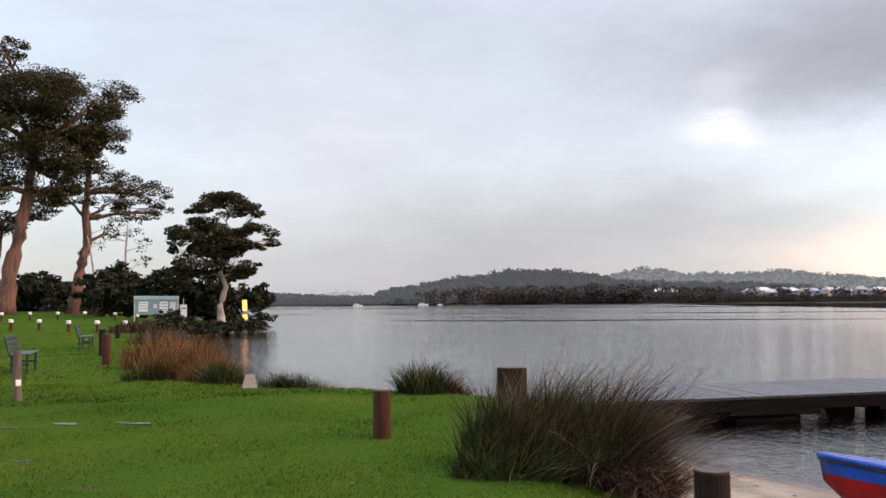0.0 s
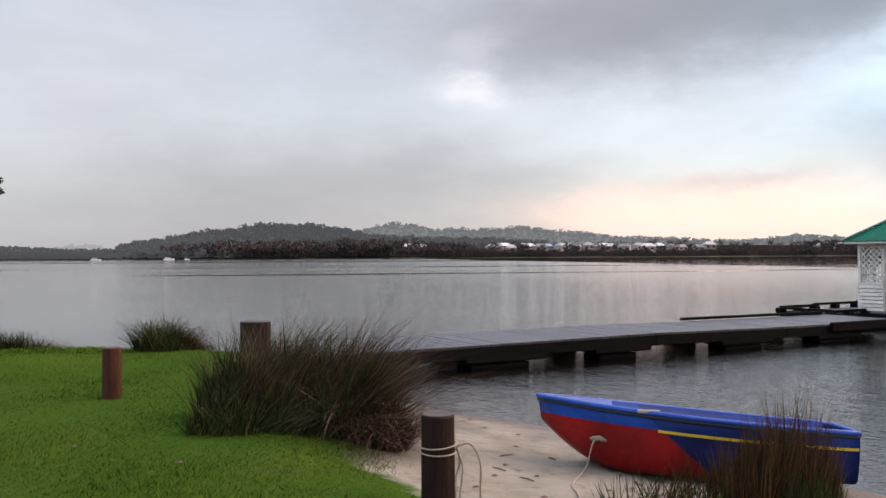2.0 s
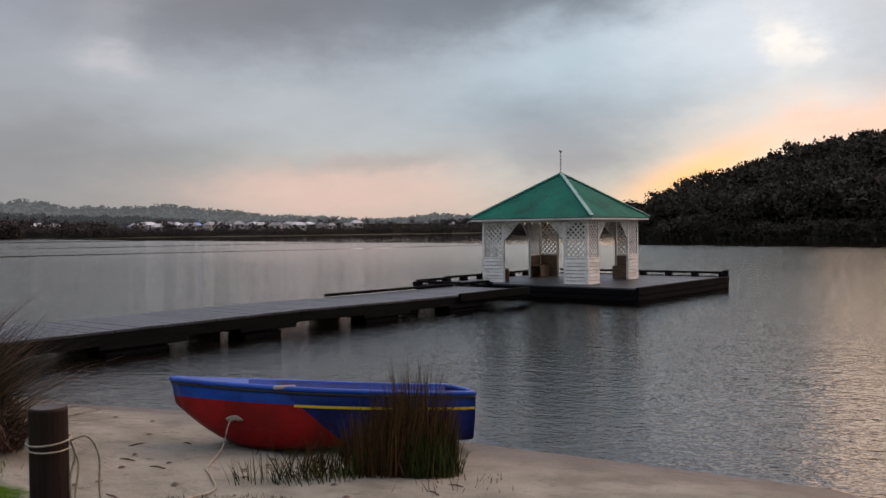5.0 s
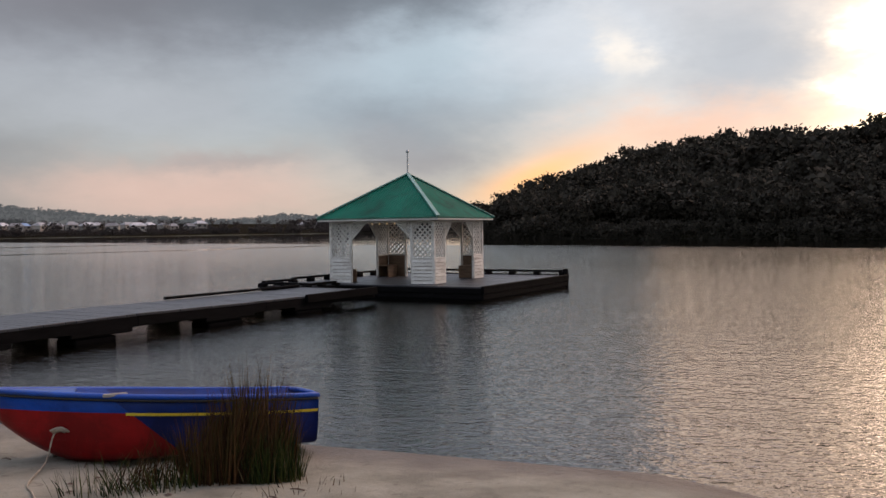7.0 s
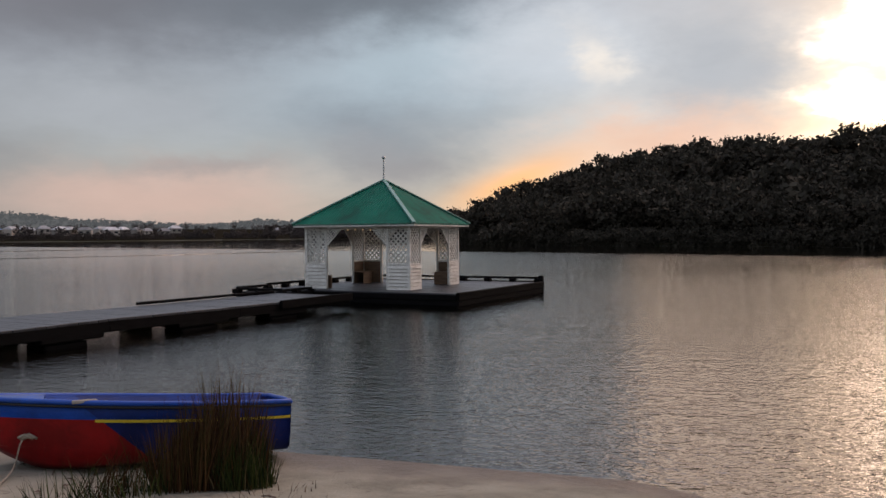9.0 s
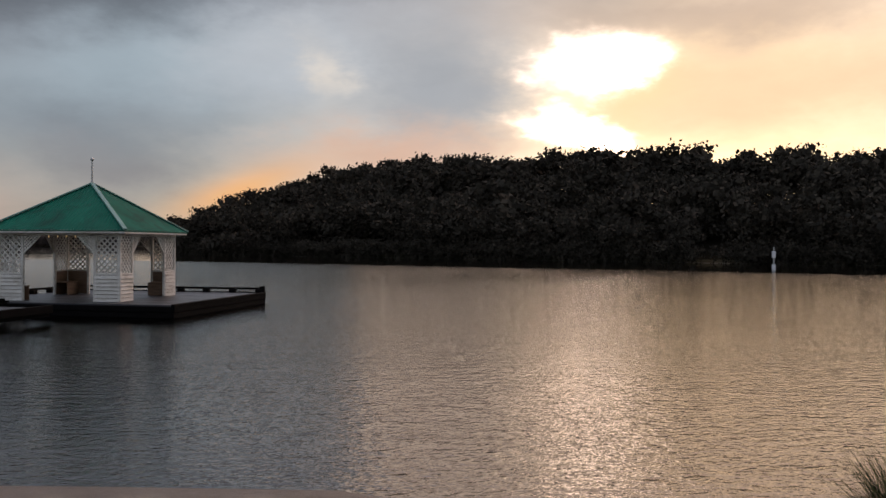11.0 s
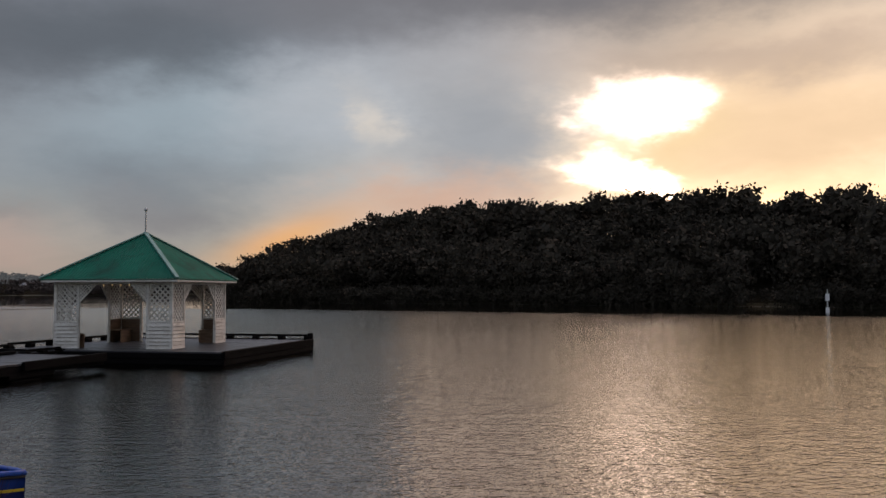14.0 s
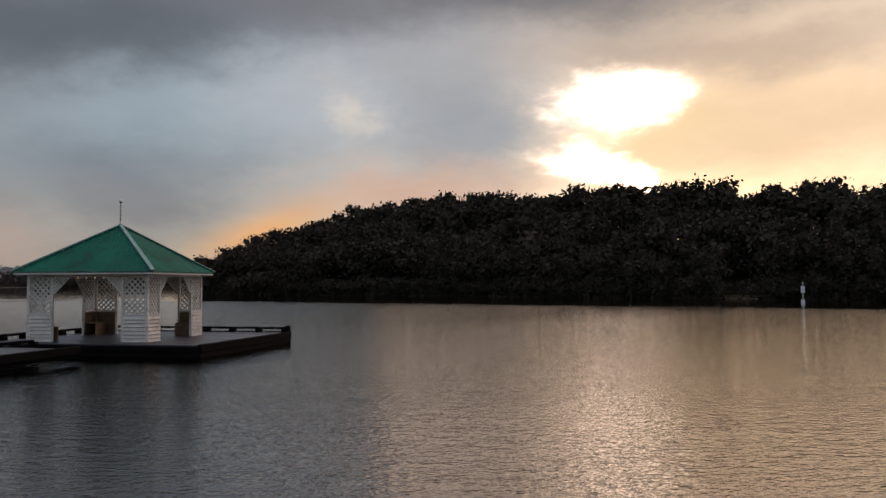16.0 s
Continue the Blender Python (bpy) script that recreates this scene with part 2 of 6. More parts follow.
def water_material():
    m, n, bsdf = material("lake_water")
    geo = n.add("ShaderNodeTexCoord").outputs["Object"]

    def rolled(turn, scale):
        return n.mapping(n.mapping(geo, rot=(0, 0, radians(turn))), scale)

    swell = n.noise(rolled(52, (0.55, 1.0, 1)), 1.3, 3.0, 0.5, 0.15)
    chop = n.noise(rolled(66, (0.60, 1.0, 1)), 5.0, 3.0, 0.55, 0.2)
    ripple = n.noise(rolled(40, (0.62, 1.0, 1)), 13.0, 2.0, 0.5, 0.15)
    # wind-ruffled inner bay, calmer open lake, with slicks between
    calm = n.noise(n.mapping(geo, (0.02, 0.06, 1), (0, 0, radians(-12))), 1.0, 3.0, 0.5)
    gust = n.ramp(calm, [(0.35, (0.60, 0.60, 0.60)), (0.62, (1, 1, 1))])
    away = n.add("ShaderNodeVectorMath", operation="DISTANCE")
    n.plug(geo, away.inputs[0])
    away.inputs[1].default_value = (14, 4, 0)
    ragged = n.math("DIVIDE", n.math("ADD", away.outputs["Value"], n.math("MULTIPLY", calm, 24.0)), 140.0)
    bay = n.ramp(ragged, [(0.22, (1, 1, 1)), (0.50, (0.85, 0.85, 0.85)), (0.80, (0.70, 0.70, 0.70)), (1.0, (0.75, 0.75, 0.75))])
    place = n.add("ShaderNodeSeparateXYZ")
    n.plug(geo, place.inputs[0])
    x, y = place.outputs[0], place.outputs[1]
    # sheltered and smooth along the lawn side, and close under the wooded cape
    reach = n.math("ADD", 60.0, n.math("MULTIPLY", n.math("MAXIMUM", y, 0.0), 1.6))
    lee = n.math("SUBTRACT", x, n.math("MULTIPLY", y, 0.22))
    lee = n.ramp(n.math("ADD", 0.5, n.math("DIVIDE", lee, reach)), [(0.34, (0.50, 0.50, 0.50)), (0.66, (1, 1, 1))])
    under = n.math("ADD", x, n.math("MULTIPLY", n.math("SUBTRACT", calm, 0.5), 9.0))
    under = n.ramp(n.math("DIVIDE", under, 200.0), [(0.418, (1, 1, 1)), (0.428, (0.05, 0.05, 0.05))])
    lee = n.math("MULTIPLY", lee, under)
    bay = n.math("MULTIPLY", bay, lee)
    rough = n.ramp(ragged, [(0.08, (0.015, 0.015, 0.015)), (0.30, (0.035, 0.035, 0.035)), (0.60, (0.10, 0.10, 0.10)), (0.95, (0.14, 0.14, 0.14))])
    h = n.math("ADD", n.math("MULTIPLY", swell, 0.22), n.math("ADD", n.math("MULTIPLY", chop, 0.26), n.math("MULTIPLY", ripple, 0.20)))
    # long smooth slicks left by a passing boat across the open lake
    bend = n.math("MULTIPLY", n.math("SUBTRACT", n.noise(n.mapping(geo, (0.010, 0.004, 1)), 1.0, 2.0), 0.5), 30.0)
    line = n.math("ADD", y, bend)
    slick = None
    for at, wide, full in ((98.0, 3.6, 1.0), (118.0, 2.5, 0.6), (156.0, 6.0, 1.0), (185.0, 5.0, 0.6), (300.0, 18.0, 0.9)):
        r = n.math("DIVIDE", n.math("SUBTRACT", line, at), wide)
        r = n.math("MULTIPLY", r, r)
        r = n.math("MULTIPLY", n.math("EXPONENT", n.math("MULTIPLY", n.math("MULTIPLY", r, r), -1.0)), full)
        slick = r if slick is None else n.math("MAXIMUM", slick, r)
    broken = n.ramp(n.noise(n.mapping(geo, (0.012, 0.03, 1), loc=(3, 1, 0)), 1.0, 3.0), [(0.32, (0.2, 0.2, 0.2)), (0.5, (1, 1, 1))])
    wind = n.math("SUBTRACT", 1.0, n.math("MULTIPLY", slick, broken))
    n.plug(n.bump(h, n.math("MULTIPLY", n.math("MULTIPLY", gust, bay), wind), 0.095, None, 0.015), bsdf.inputs["Normal"])
    n.plug(n.math("ADD", 0.02, n.math("MULTIPLY", n.math("MULTIPLY", rough, lee), wind)), bsdf.inputs["Roughness"])
    bsdf.inputs["Base Color"].default_value = (0.055, 0.053, 0.055, 1)
    bsdf.inputs["IOR"].default_value = 1.62
    bsdf.inputs["Transmission Weight"].default_value = 1.0
    return m


def ground_material():
    m, n, bsdf = material("lawn_and_sand")
    tc = n.add("ShaderNodeTexCoord").outputs["Object"]
    split = n.add("ShaderNodeSeparateXYZ")
    n.plug(tc, split.inputs[0])
    x, y, z = split.outputs
    # lawn: mown turf, yellow-green and dark patches
    patch = n.noise(tc, 0.35, 5.0, 0.6)
    tuft = n.noise(tc, 9.0, 5.0, 0.7)
    fleck = n.noise(tc, 60.0, 3.0, 0.7)
    lawn = n.ramp(n.math("ADD", n.math("MULTIPLY", patch, 0.55), n.math("MULTIPLY", tuft, 0.45)),
                  [(0.30, (0.028, 0.062, 0.010)), (0.50, (0.042, 0.086, 0.012)), (0.72, (0.078, 0.106, 0.018))])
    bare = n.ramp(n.noise(n.mapping(tc, (0.5, 1.6, 1)), 0.55, 5.0, 0.65), [(0.63, (0, 0, 0)), (0.72, (1, 1, 1))])
    lawn = n.mix(n.math("MULTIPLY", bare, 0.6), lawn, (0.080, 0.075, 0.042))
    lawn = n.mix(n.math("MULTIPLY", fleck, 0.2), lawn, (0.032, 0.066, 0.009))
    # sand: pale quartz with damp dark edge and litter
    grain = n.noise(tc, 180.0, 2.0, 0.6)
    drift = n.noise(tc, 1.7, 5.0, 0.6)
    sand = n.ramp(n.math("ADD", n.math("MULTIPLY", drift, 0.7), n.math("MULTIPLY", grain, 0.3)), [(0.32, (0.145, 0.135, 0.105)), (0.5, (0.265, 0.25, 0.20)), (0.68, (0.35, 0.33, 0.27))])
    litter = n.ramp(n.noise(n.mapping(tc, (1, 1.8, 1), (0, 0, 0.5)), 4.5, 6.0, 0.75), [(0.58, (0, 0, 0)), (0.68, (1, 1, 1))])
    sand = n.mix(n.math("MULTIPLY", litter, 0.75), sand, (0.085, 0.065, 0.048))
    wet = n.ramp(n.math("ADD", z, n.math("MULTIPLY", n.math("SUBTRACT", drift, 0.5), 0.08)), [(0.03, (1, 1, 1)), (0.14, (0, 0, 0))])
    sand = n.mix(n.math("MULTIPLY", wet, 0.75), sand, (0.12, 0.092, 0.078))
    peat = n.mix(n.noise(tc, 0.8, 3.0), (0.030, 0.020, 0.014), (0.055, 0.038, 0.026))
    deep = n.ramp(n.math("ADD", n.math("MULTIPLY", z, -1.0), 0.0), [(0.05, (0, 0, 0)), (0.55, (1, 1, 1))])
    sand = n.mix(deep, sand, peat)
    near = n.add("ShaderNodeVectorMath", operation="DISTANCE")
    n.plug(tc, near.inputs[0])
    near.inputs[1].default_value = (6.5, 5.5, 0)
    soil = n.ramp(n.math("DIVIDE", near.outputs["Value"], 20.0), [(0.42, (0, 0, 0)), (0.60, (1, 1, 1))])
    sand = n.mix(soil, sand, n.mix(tuft, (0.022, 0.020, 0.012), (0.060, 0.055, 0.028)))
    edge = n.math("ADD", z, n.math("MULTIPLY", n.math("SUBTRACT", n.noise(tc, 2.6, 6.0, 0.7), 0.5), 0.16))
    turf = n.ramp(edge, [(0.45, (0, 0, 0)), (0.50, (1, 1, 1))])
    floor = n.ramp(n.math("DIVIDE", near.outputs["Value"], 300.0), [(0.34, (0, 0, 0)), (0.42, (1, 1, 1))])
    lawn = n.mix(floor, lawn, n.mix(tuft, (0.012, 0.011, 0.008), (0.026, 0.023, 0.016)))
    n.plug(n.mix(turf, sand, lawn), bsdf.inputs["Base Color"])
    n.plug(n.mix(turf, n.mix(wet, (0.9, 0.9, 0.9), (0.35, 0.35, 0.35)), (0.75, 0.75, 0.75)), bsdf.inputs["Roughness"])
    n.plug(n.math("SUBTRACT", 0.12, n.math("MULTIPLY", turf, 0.12)), bsdf.inputs["Specular IOR Level"])
    hgt = n.math("ADD", n.math("MULTIPLY", n.noise(tc, 7.0, 5.0, 0.65), 1.0), n.math("MULTIPLY", fleck, 0.35))
    n.plug(n.bump(hgt, 0.7, 0.05), bsdf.inputs["Normal"])
    return m


M_WATER, M_GROUND = water_material(), ground_material()
M_JETTY_TOP = surf("weathered_deck_board", (0.016, 0.017, 0.021), (0.042, 0.044, 0.052), 2.0, 0.40, bump=0.4, grain=30, stretch=(1, 6, 1), vary=0.25, spec=0.5)
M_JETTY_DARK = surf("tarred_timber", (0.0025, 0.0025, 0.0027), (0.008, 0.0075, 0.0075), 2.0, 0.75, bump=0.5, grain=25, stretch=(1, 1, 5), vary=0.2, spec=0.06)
M_WHITE = surf("flaking_white_paint", (0.64, 0.61, 0.54), (0.86, 0.84, 0.78), 3.0, 0.6, bump=0.4, grain=30, vary=0.10, stretch=(0.5, 1, 1.4), dirt=(0.30, 0.25, 0.18), dirt_scale=2.6, dirt_amount=0.55, spec=0.3)
M_RAWWOOD = surf("bare_brown_timber", (0.12, 0.070, 0.040), (0.26, 0.165, 0.10), 3.0, 0.65, grain=30, stretch=(1, 1, 5), vary=0.15)
M_GREENROOF = surf("green_painted_sheet_roof", (0.005, 0.095, 0.062), (0.010, 0.160, 0.105), 1.2, 0.60, bump=0.15, grain=20, dirt=(0.014, 0.055, 0.042), dirt_scale=1.6, dirt_amount=0.7, spec=0.08)
M_RIDGE = surf("faded_green_ridge_cap", (0.06, 0.20, 0.16), (0.18, 0.32, 0.27), 3.0, 0.40, bump=0.2)
M_PALEMETAL = surf("grey_galvanised", (0.35, 0.35, 0.35), (0.55, 0.55, 0.54), 6.0, 0.4, 0.8, bump=0.1)
M_POST = surf("dark_brown_pine_post", (0.010, 0.006, 0.005), (0.034, 0.018, 0.013), 3.0, 0.6, bump=0.5, grain=30, stretch=(5, 5, 0.6), dirt=(0.012, 0.008, 0.007), dirt_scale=4, spec=0.12)
M_POSTRED = surf("reddish_treated_post", (0.030, 0.012, 0.008), (0.11, 0.040, 0.022), 3.0, 0.6, bump=0.5, grain=30, stretch=(5, 5, 0.6), dirt=(0.02, 0.012, 0.01), dirt_scale=5, spec=0.15)
M_POSTTOP = surf("cut_post_end", (0.026, 0.020, 0.018), (0.075, 0.058, 0.052), 8.0, 0.7, bump=0.4, grain=60)
M_POSTGREY = surf("silvered_old_post", (0.035, 0.022, 0.015), (0.20, 0.15, 0.115), 3.5, 0.8, bump=0.8, grain=30, stretch=(5, 5, 0.5))
M_ROPE = surf("pale_rope", (0.26, 0.21, 0.15), (0.46, 0.40, 0.31), 20.0, 0.85, bump=0.6, grain=200)
M_BLUE = surf("glossy_blue_boat_paint", (0.004, 0.045, 0.30), (0.008, 0.085, 0.46), 1.5, 0.38, bump=0.06, grain=30, dirt=(0.01, 0.03, 0.13), dirt_scale=2.0, dirt_amount=0.5)
M_NAVY = surf("deep_blue_boat_paint", (0.003, 0.016, 0.15), (0.006, 0.026, 0.22), 1.5, 0.40, bump=0.06, grain=30, dirt=(0.01, 0.012, 0.06), dirt_scale=2.0, dirt_amount=0.5)
M_RED = surf("red_boat_paint", (0.17, 0.006, 0.008), (0.28, 0.012, 0.013), 1.5, 0.42, bump=0.06, grain=30, dirt=(0.06, 0.006, 0.008), dirt_scale=1.6, dirt_amount=0.6)


def hull_paint(length):
    """Painted hull: bright blue band round the bow, red forefoot, deep blue aft."""
    m, n, bsdf = material("blue_and_red_hull_paint")
    co = n.add("ShaderNodeTexCoord").outputs["Object"]
    split = n.add("ShaderNodeSeparateXYZ")
    n.plug(co, split.inputs[0])
    t = n.math("DIVIDE", split.outputs[0], length)
    z = split.outputs[2]
    sheer = n.math("ADD", 0.49, n.math("MULTIPLY", n.math("POWER", n.math("MAXIMUM", t, 0.0), 1.3), 0.235))
    band = n.math("GREATER_THAN", z, n.math("SUBTRACT", sheer, n.math("ADD", 0.125, n.math("MULTIPLY", t, 0.03))))
    fore = n.math("GREATER_THAN", t, n.math("SUBTRACT", 0.61, n.math("MULTIPLY", n.math("SUBTRACT", 0.5, z), 0.40)))
    wear = n.noise(co, 2.0, 6.0, 0.7, 0.5)
    grime = n.ramp(wear, [(0.40, (0.55, 0.55, 0.55)), (0.62, (1, 1, 1))])
    bright = n.mix(n.noise(co, 1.3, 3.0), (0.004, 0.045, 0.30), (0.008, 0.085, 0.46))
    navy = n.mix(n.noise(co, 1.3, 3.0), (0.002, 0.010, 0.085), (0.004, 0.018, 0.15))
    red = n.mix(n.noise(co, 1.3, 3.0), (0.24, 0.004, 0.006), (0.38, 0.009, 0.010))
    bsdf.inputs["Specular IOR Level"].default_value = 0.25
    aft = n.mix(band, navy, n.mix(0.35, navy, bright))
    col = n.mix(fore, aft, n.mix(band, red, bright))
    col = n.mix(1.0, col, grime, "MULTIPLY")
    scuff = n.ramp(n.noise(n.mapping(co, (3, 3, 1)), 9.0, 6.0, 0.75), [(0.68, (0, 0, 0)), (0.72, (1, 1, 1))])
    col = n.mix(n.math("MULTIPLY", scuff, 0.35), col, (0.16, 0.14, 0.13))
    n.plug(col, bsdf.inputs["Base Color"])
    n.plug(n.math("ADD", 0.30, n.math("MULTIPLY", wear, 0.25)), bsdf.inputs["Roughness"])
    n.plug(n.bump(n.noise(co, 14.0, 3.0), 0.06, 0.02), bsdf.inputs["Normal"])
    return m


M_YELLOW = surf("yellow_stripe_paint", (0.55, 0.40, 0.02), (0.72, 0.55, 0.04), 3.0, 0.45, bump=0.1)
M_BLACK = surf("black_rubber", (0.010, 0.010, 0.012), (0.022, 0.022, 0.026), 5.0, 0.6)
M_BARK = surf("peeling_gum_bark", (0.040, 0.020, 0.014), (0.27, 0.14, 0.095), 1.5, 0.85, bump=0.8, grain=6, stretch=(2.4, 2.4, 0.16), dirt=(0.04, 0.018, 0.013), dirt_scale=1.6, dirt_amount=0.95)
M_BARKDARK = surf("dark_branch_bark", (0.05, 0.032, 0.024), (0.14, 0.095, 0.07), 1.0, 0.85, bump=0.5, grain=8, stretch=(1, 1, 0.4))
M_BARKPALE = surf("pale_paperbark", (0.22, 0.18, 0.15), (0.45, 0.40, 0.35), 1.0, 0.8, bump=0.5, grain=8, stretch=(1, 1, 0.4), dirt=(0.10, 0.07, 0.055), dirt_scale=1.5)
M_GUMLEAF = blades("gum_leaves", [(0.0, (0.016, 0.017, 0.009)), (0.5, (0.032, 0.033, 0.014)), (0.85, (0.060, 0.054, 0.022)), (1.0, (0.09, 0.065, 0.03))])
M_BUSHLEAF = blades("dark_shrub_leaves", [(0.0, (0.010, 0.015, 0.008)), (0.6, (0.022, 0.028, 0.013)), (1.0, (0.038, 0.036, 0.018))])
M_REED = blades("green_reed_blades", [(0.0, (0.008, 0.015, 0.005)), (0.5, (0.022, 0.037, 0.009)), (0.80, (0.068, 0.080, 0.018)), (0.92, (0.11, 0.085, 0.035)), (1.0, (0.17, 0.13, 0.07))])
M_REEDBROWN = blades("brown_reed_blades", [(0.0, (0.014, 0.010, 0.007)), (0.45, (0.038, 0.029, 0.014)), (0.75, (0.085, 0.055, 0.028)), (0.93, (0.13, 0.085, 0.050)), (1.0, (0.17, 0.125, 0.08))])
M_SEEDHEAD = blades("purple_brown_seed_heads", [(0.0, (0.030, 0.016, 0.013)), (0.6, (0.085, 0.045, 0.034)), (1.0, (0.20, 0.12, 0.085))])
M_REEDRUST = blades("rust_reed_blades", [(0.0, (0.060, 0.028, 0.012)), (0.45, (0.16, 0.066, 0.026)), (0.72, (0.23, 0.105, 0.040)), (0.8, (0.075, 0.080, 0.022)), (1.0, (0.05, 0.065, 0.018))])
M_SEDGE = blades("sedge_blades", [(0.0, (0.018, 0.010, 0.006)), (0.4, (0.065, 0.028, 0.012)), (0.7, (0.042, 0.042, 0.012)), (1.0, (0.15, 0.070, 0.030))])
M_GRASS = blades("lawn_grass_blades", [(0.0, (0.032, 0.078, 0.009)), (0.5, (0.052, 0.106, 0.012)), (0.9, (0.090, 0.138, 0.018)), (1.0, (0.12, 0.12, 0.02))], 0.9, 0.0, patchy=True)
M_WOODS = blades("hillside_forest_leaves", [(0.0, (0.040, 0.037, 0.031)), (0.6, (0.056, 0.051, 0.040)), (1.0, (0.076, 0.066, 0.050))], 0.9, 0.03)
M_FARWOODS = surf("far_bank_woods", (0.046, 0.044, 0.043), (0.088, 0.074, 0.068), 0.02, 0.9, bump=0.0, grain=0.2, vary=0.25, island=True, spec=0.05)
# mist put into the far woods and hills as emission, stronger with distance
M_HAZEGLOW1 = glowing_haze("wooded_rise_painted_haze", (0.02, 0.024, 0.02), (0.05, 0.055, 0.045), (0.60, 0.62, 0.70), 0.052)
M_HAZEGLOW2 = glowing_haze("middle_hill_painted_haze", (0.03, 0.035, 0.03), (0.06, 0.065, 0.055), (0.64, 0.67, 0.72), 0.11)
M_HAZEGLOW3 = glowing_haze("far_hill_painted_haze", (0.03, 0.035, 0.03), (0.06, 0.065, 0.055), (0.72, 0.73, 0.77), 0.24)
M_BENCH = surf("dark_green_slats", (0.010, 0.022, 0.020), (0.026, 0.044, 0.040), 4.0, 0.5, vary=0.1)
M_SIGNPALE = surf("pale_board", (0.36, 0.41, 0.43), (0.56, 0.60, 0.61), 2.0, 0.5, bump=0.05)
M_SIGNBLUE = surf("blue_grey_board", (0.30, 0.42, 0.46), (0.42, 0.54, 0.57), 2.0, 0.5, bump=0.05)
M_SIGNBOARD = surf("blue_green_display", (0.16, 0.24, 0.25), (0.26, 0.36, 0.37), 2.0, 0.35, bump=0.05)
M_SIGNGREY = surf("grey_print", (0.12, 0.15, 0.16), (0.22, 0.25, 0.26), 4.0, 0.6, bump=0.0)
M_GOLD = surf("brass_yellow_reflector", (0.70, 0.38, 0.12), (0.82, 0.50, 0.18), 4.0, 0.30, 1.0, bump=0.0)
M_STONE = surf("pale_concrete", (0.22, 0.20, 0.17), (0.40, 0.36, 0.32), 3.0, 0.85, bump=0.5)
M_HOUSEWALL = surf("house_render", (0.26, 0.23, 0.19), (0.46, 0.42, 0.37), 0.2, 0.8, bump=0.0, vary=0.35)
M_HOUSEROOF = surf("house_roof_sheet", (0.20, 0.20, 0.21), (0.46, 0.46, 0.47), 0.2, 0.7, bump=0.0, vary=0.6)
M_HOUSEBLUE = surf("blue_house_roof", (0.16, 0.26, 0.45), (0.22, 0.34, 0.55), 0.2, 0.5, bump=0.0)
M_WINDOW = surf("dark_window_glass", (0.02, 0.022, 0.026), (0.04, 0.042, 0.05), 1.0, 0.15, bump=0.0)
M_BULB, _n, _b = material("lit_bulb")
_b.inputs["Emission Color"].default_value, _b.inputs["Emission Strength"].default_value = (1.0, 0.62, 0.25, 1), 0.4
M_BOATWHITE = surf("white_gelcoat", (0.70, 0.71, 0.72), (0.82, 0.83, 0.83), 1.0, 0.35, bump=0.0)


# ---- geometry helpers ----
class Geo:
    """Collects vertices and faces for one mesh."""

    def __init__(self):
        self.v, self.f = [], []

    def put(self, verts, faces, m=None):
        k = len(self.v)
        self.v += [tuple(m @ Vector(p)) for p in verts] if m is not None else [tuple(p) for p in verts]
        self.f += [tuple(i + k for i in f) for f in faces]
        return self

    def box(self, c, s, m=None, cut=0.0):
        """A box round c of size s with edges cut by `cut`."""
        hx, hy, hz = s[0] / 2, s[1] / 2, s[2] / 2
        if cut <= 0:
            vs = [(c[0] + a * hx, c[1] + b * hy, c[2] + d * hz) for a in (-1, 1) for b in (-1, 1) for d in (-1, 1)]
            return self.put(vs, [(0, 1, 3, 2), (4, 6, 7, 5), (0, 4, 5, 1), (2, 3, 7, 6), (0, 2, 6, 4), (1, 5, 7, 3)], m)
        cut = min(cut, hx * 0.8, hy * 0.8, hz * 0.8)
        h, bm = (hx, hy, hz), bmesh.new()
        for a in (-1, 1):
            for b in (-1, 1):
                for d in (-1, 1):
                    sg = (a, b, d)
                    for k in range(3):
                        p = [sg[i] * (h[i] - (0 if i == k else cut)) + c[i] for i in range(3)]
                        bm.verts.new(p)
        bmesh.ops.convex_hull(bm, input=bm.verts)
        bm.verts.index_update()
        vs, fs = [v.co.copy() for v in bm.verts], [[v.index for v in f.verts] for f in bm.faces]
        bm.free()
        return self.put(vs, fs, m)

    def tube(self, path, radii, n=8, caps=True, wob=0.0):
        """A tapered tube along a path."""
        path = [Vector(p) for p in path]
        k0, up = len(self.v), Vector((0.13, 0.31, 0.94)).normalized()
        for i, p in enumerate(path):
            d = (path[min(i + 1, len(path) - 1)] - path[max(i - 1, 0)]).normalized()
            side = d.cross(up if abs(d.dot(up)) < 0.95 else Vector((1, 0, 0))).normalized()
            top = side.cross(d)
            for j in range(n):
                a = 2 * math.pi * j / n
                r = radii[i] * (1 + wob * (random.random() - 0.5))
                self.v.append(tuple(p + (side * math.cos(a) + top * math.sin(a)) * r))
        for i in range(len(path) - 1):
            for j in range(n):
                a, b = k0 + i * n + j, k0 + i * n + (j + 1) % n
                self.f.append((a, b, b + n, a + n))
        if caps:
            self.f.append(tuple(k0 + j for j in reversed(range(n))))
            self.f.append(tuple(k0 + (len(path) - 1) * n + j for j in range(n)))
        return self

    def mesh(self, name, mats, smooth=False):
        me = bpy.data.meshes.new(name)
        me.from_pydata(self.v, [], self.f)
        for m in mats if isinstance(mats, (list, tuple)) else [mats]:
            me.materials.append(m)
        if smooth:
            me.polygons.foreach_set("use_smooth", [True] * len(me.polygons))
        me.update()
        return me


def thing(name, m, label, category, group="", kind=""):
    ob = new(name)
    ob.matrix_world = m
    ob.empty_display_size = 0.2
    return tagged(ob, label, category, group, kind)


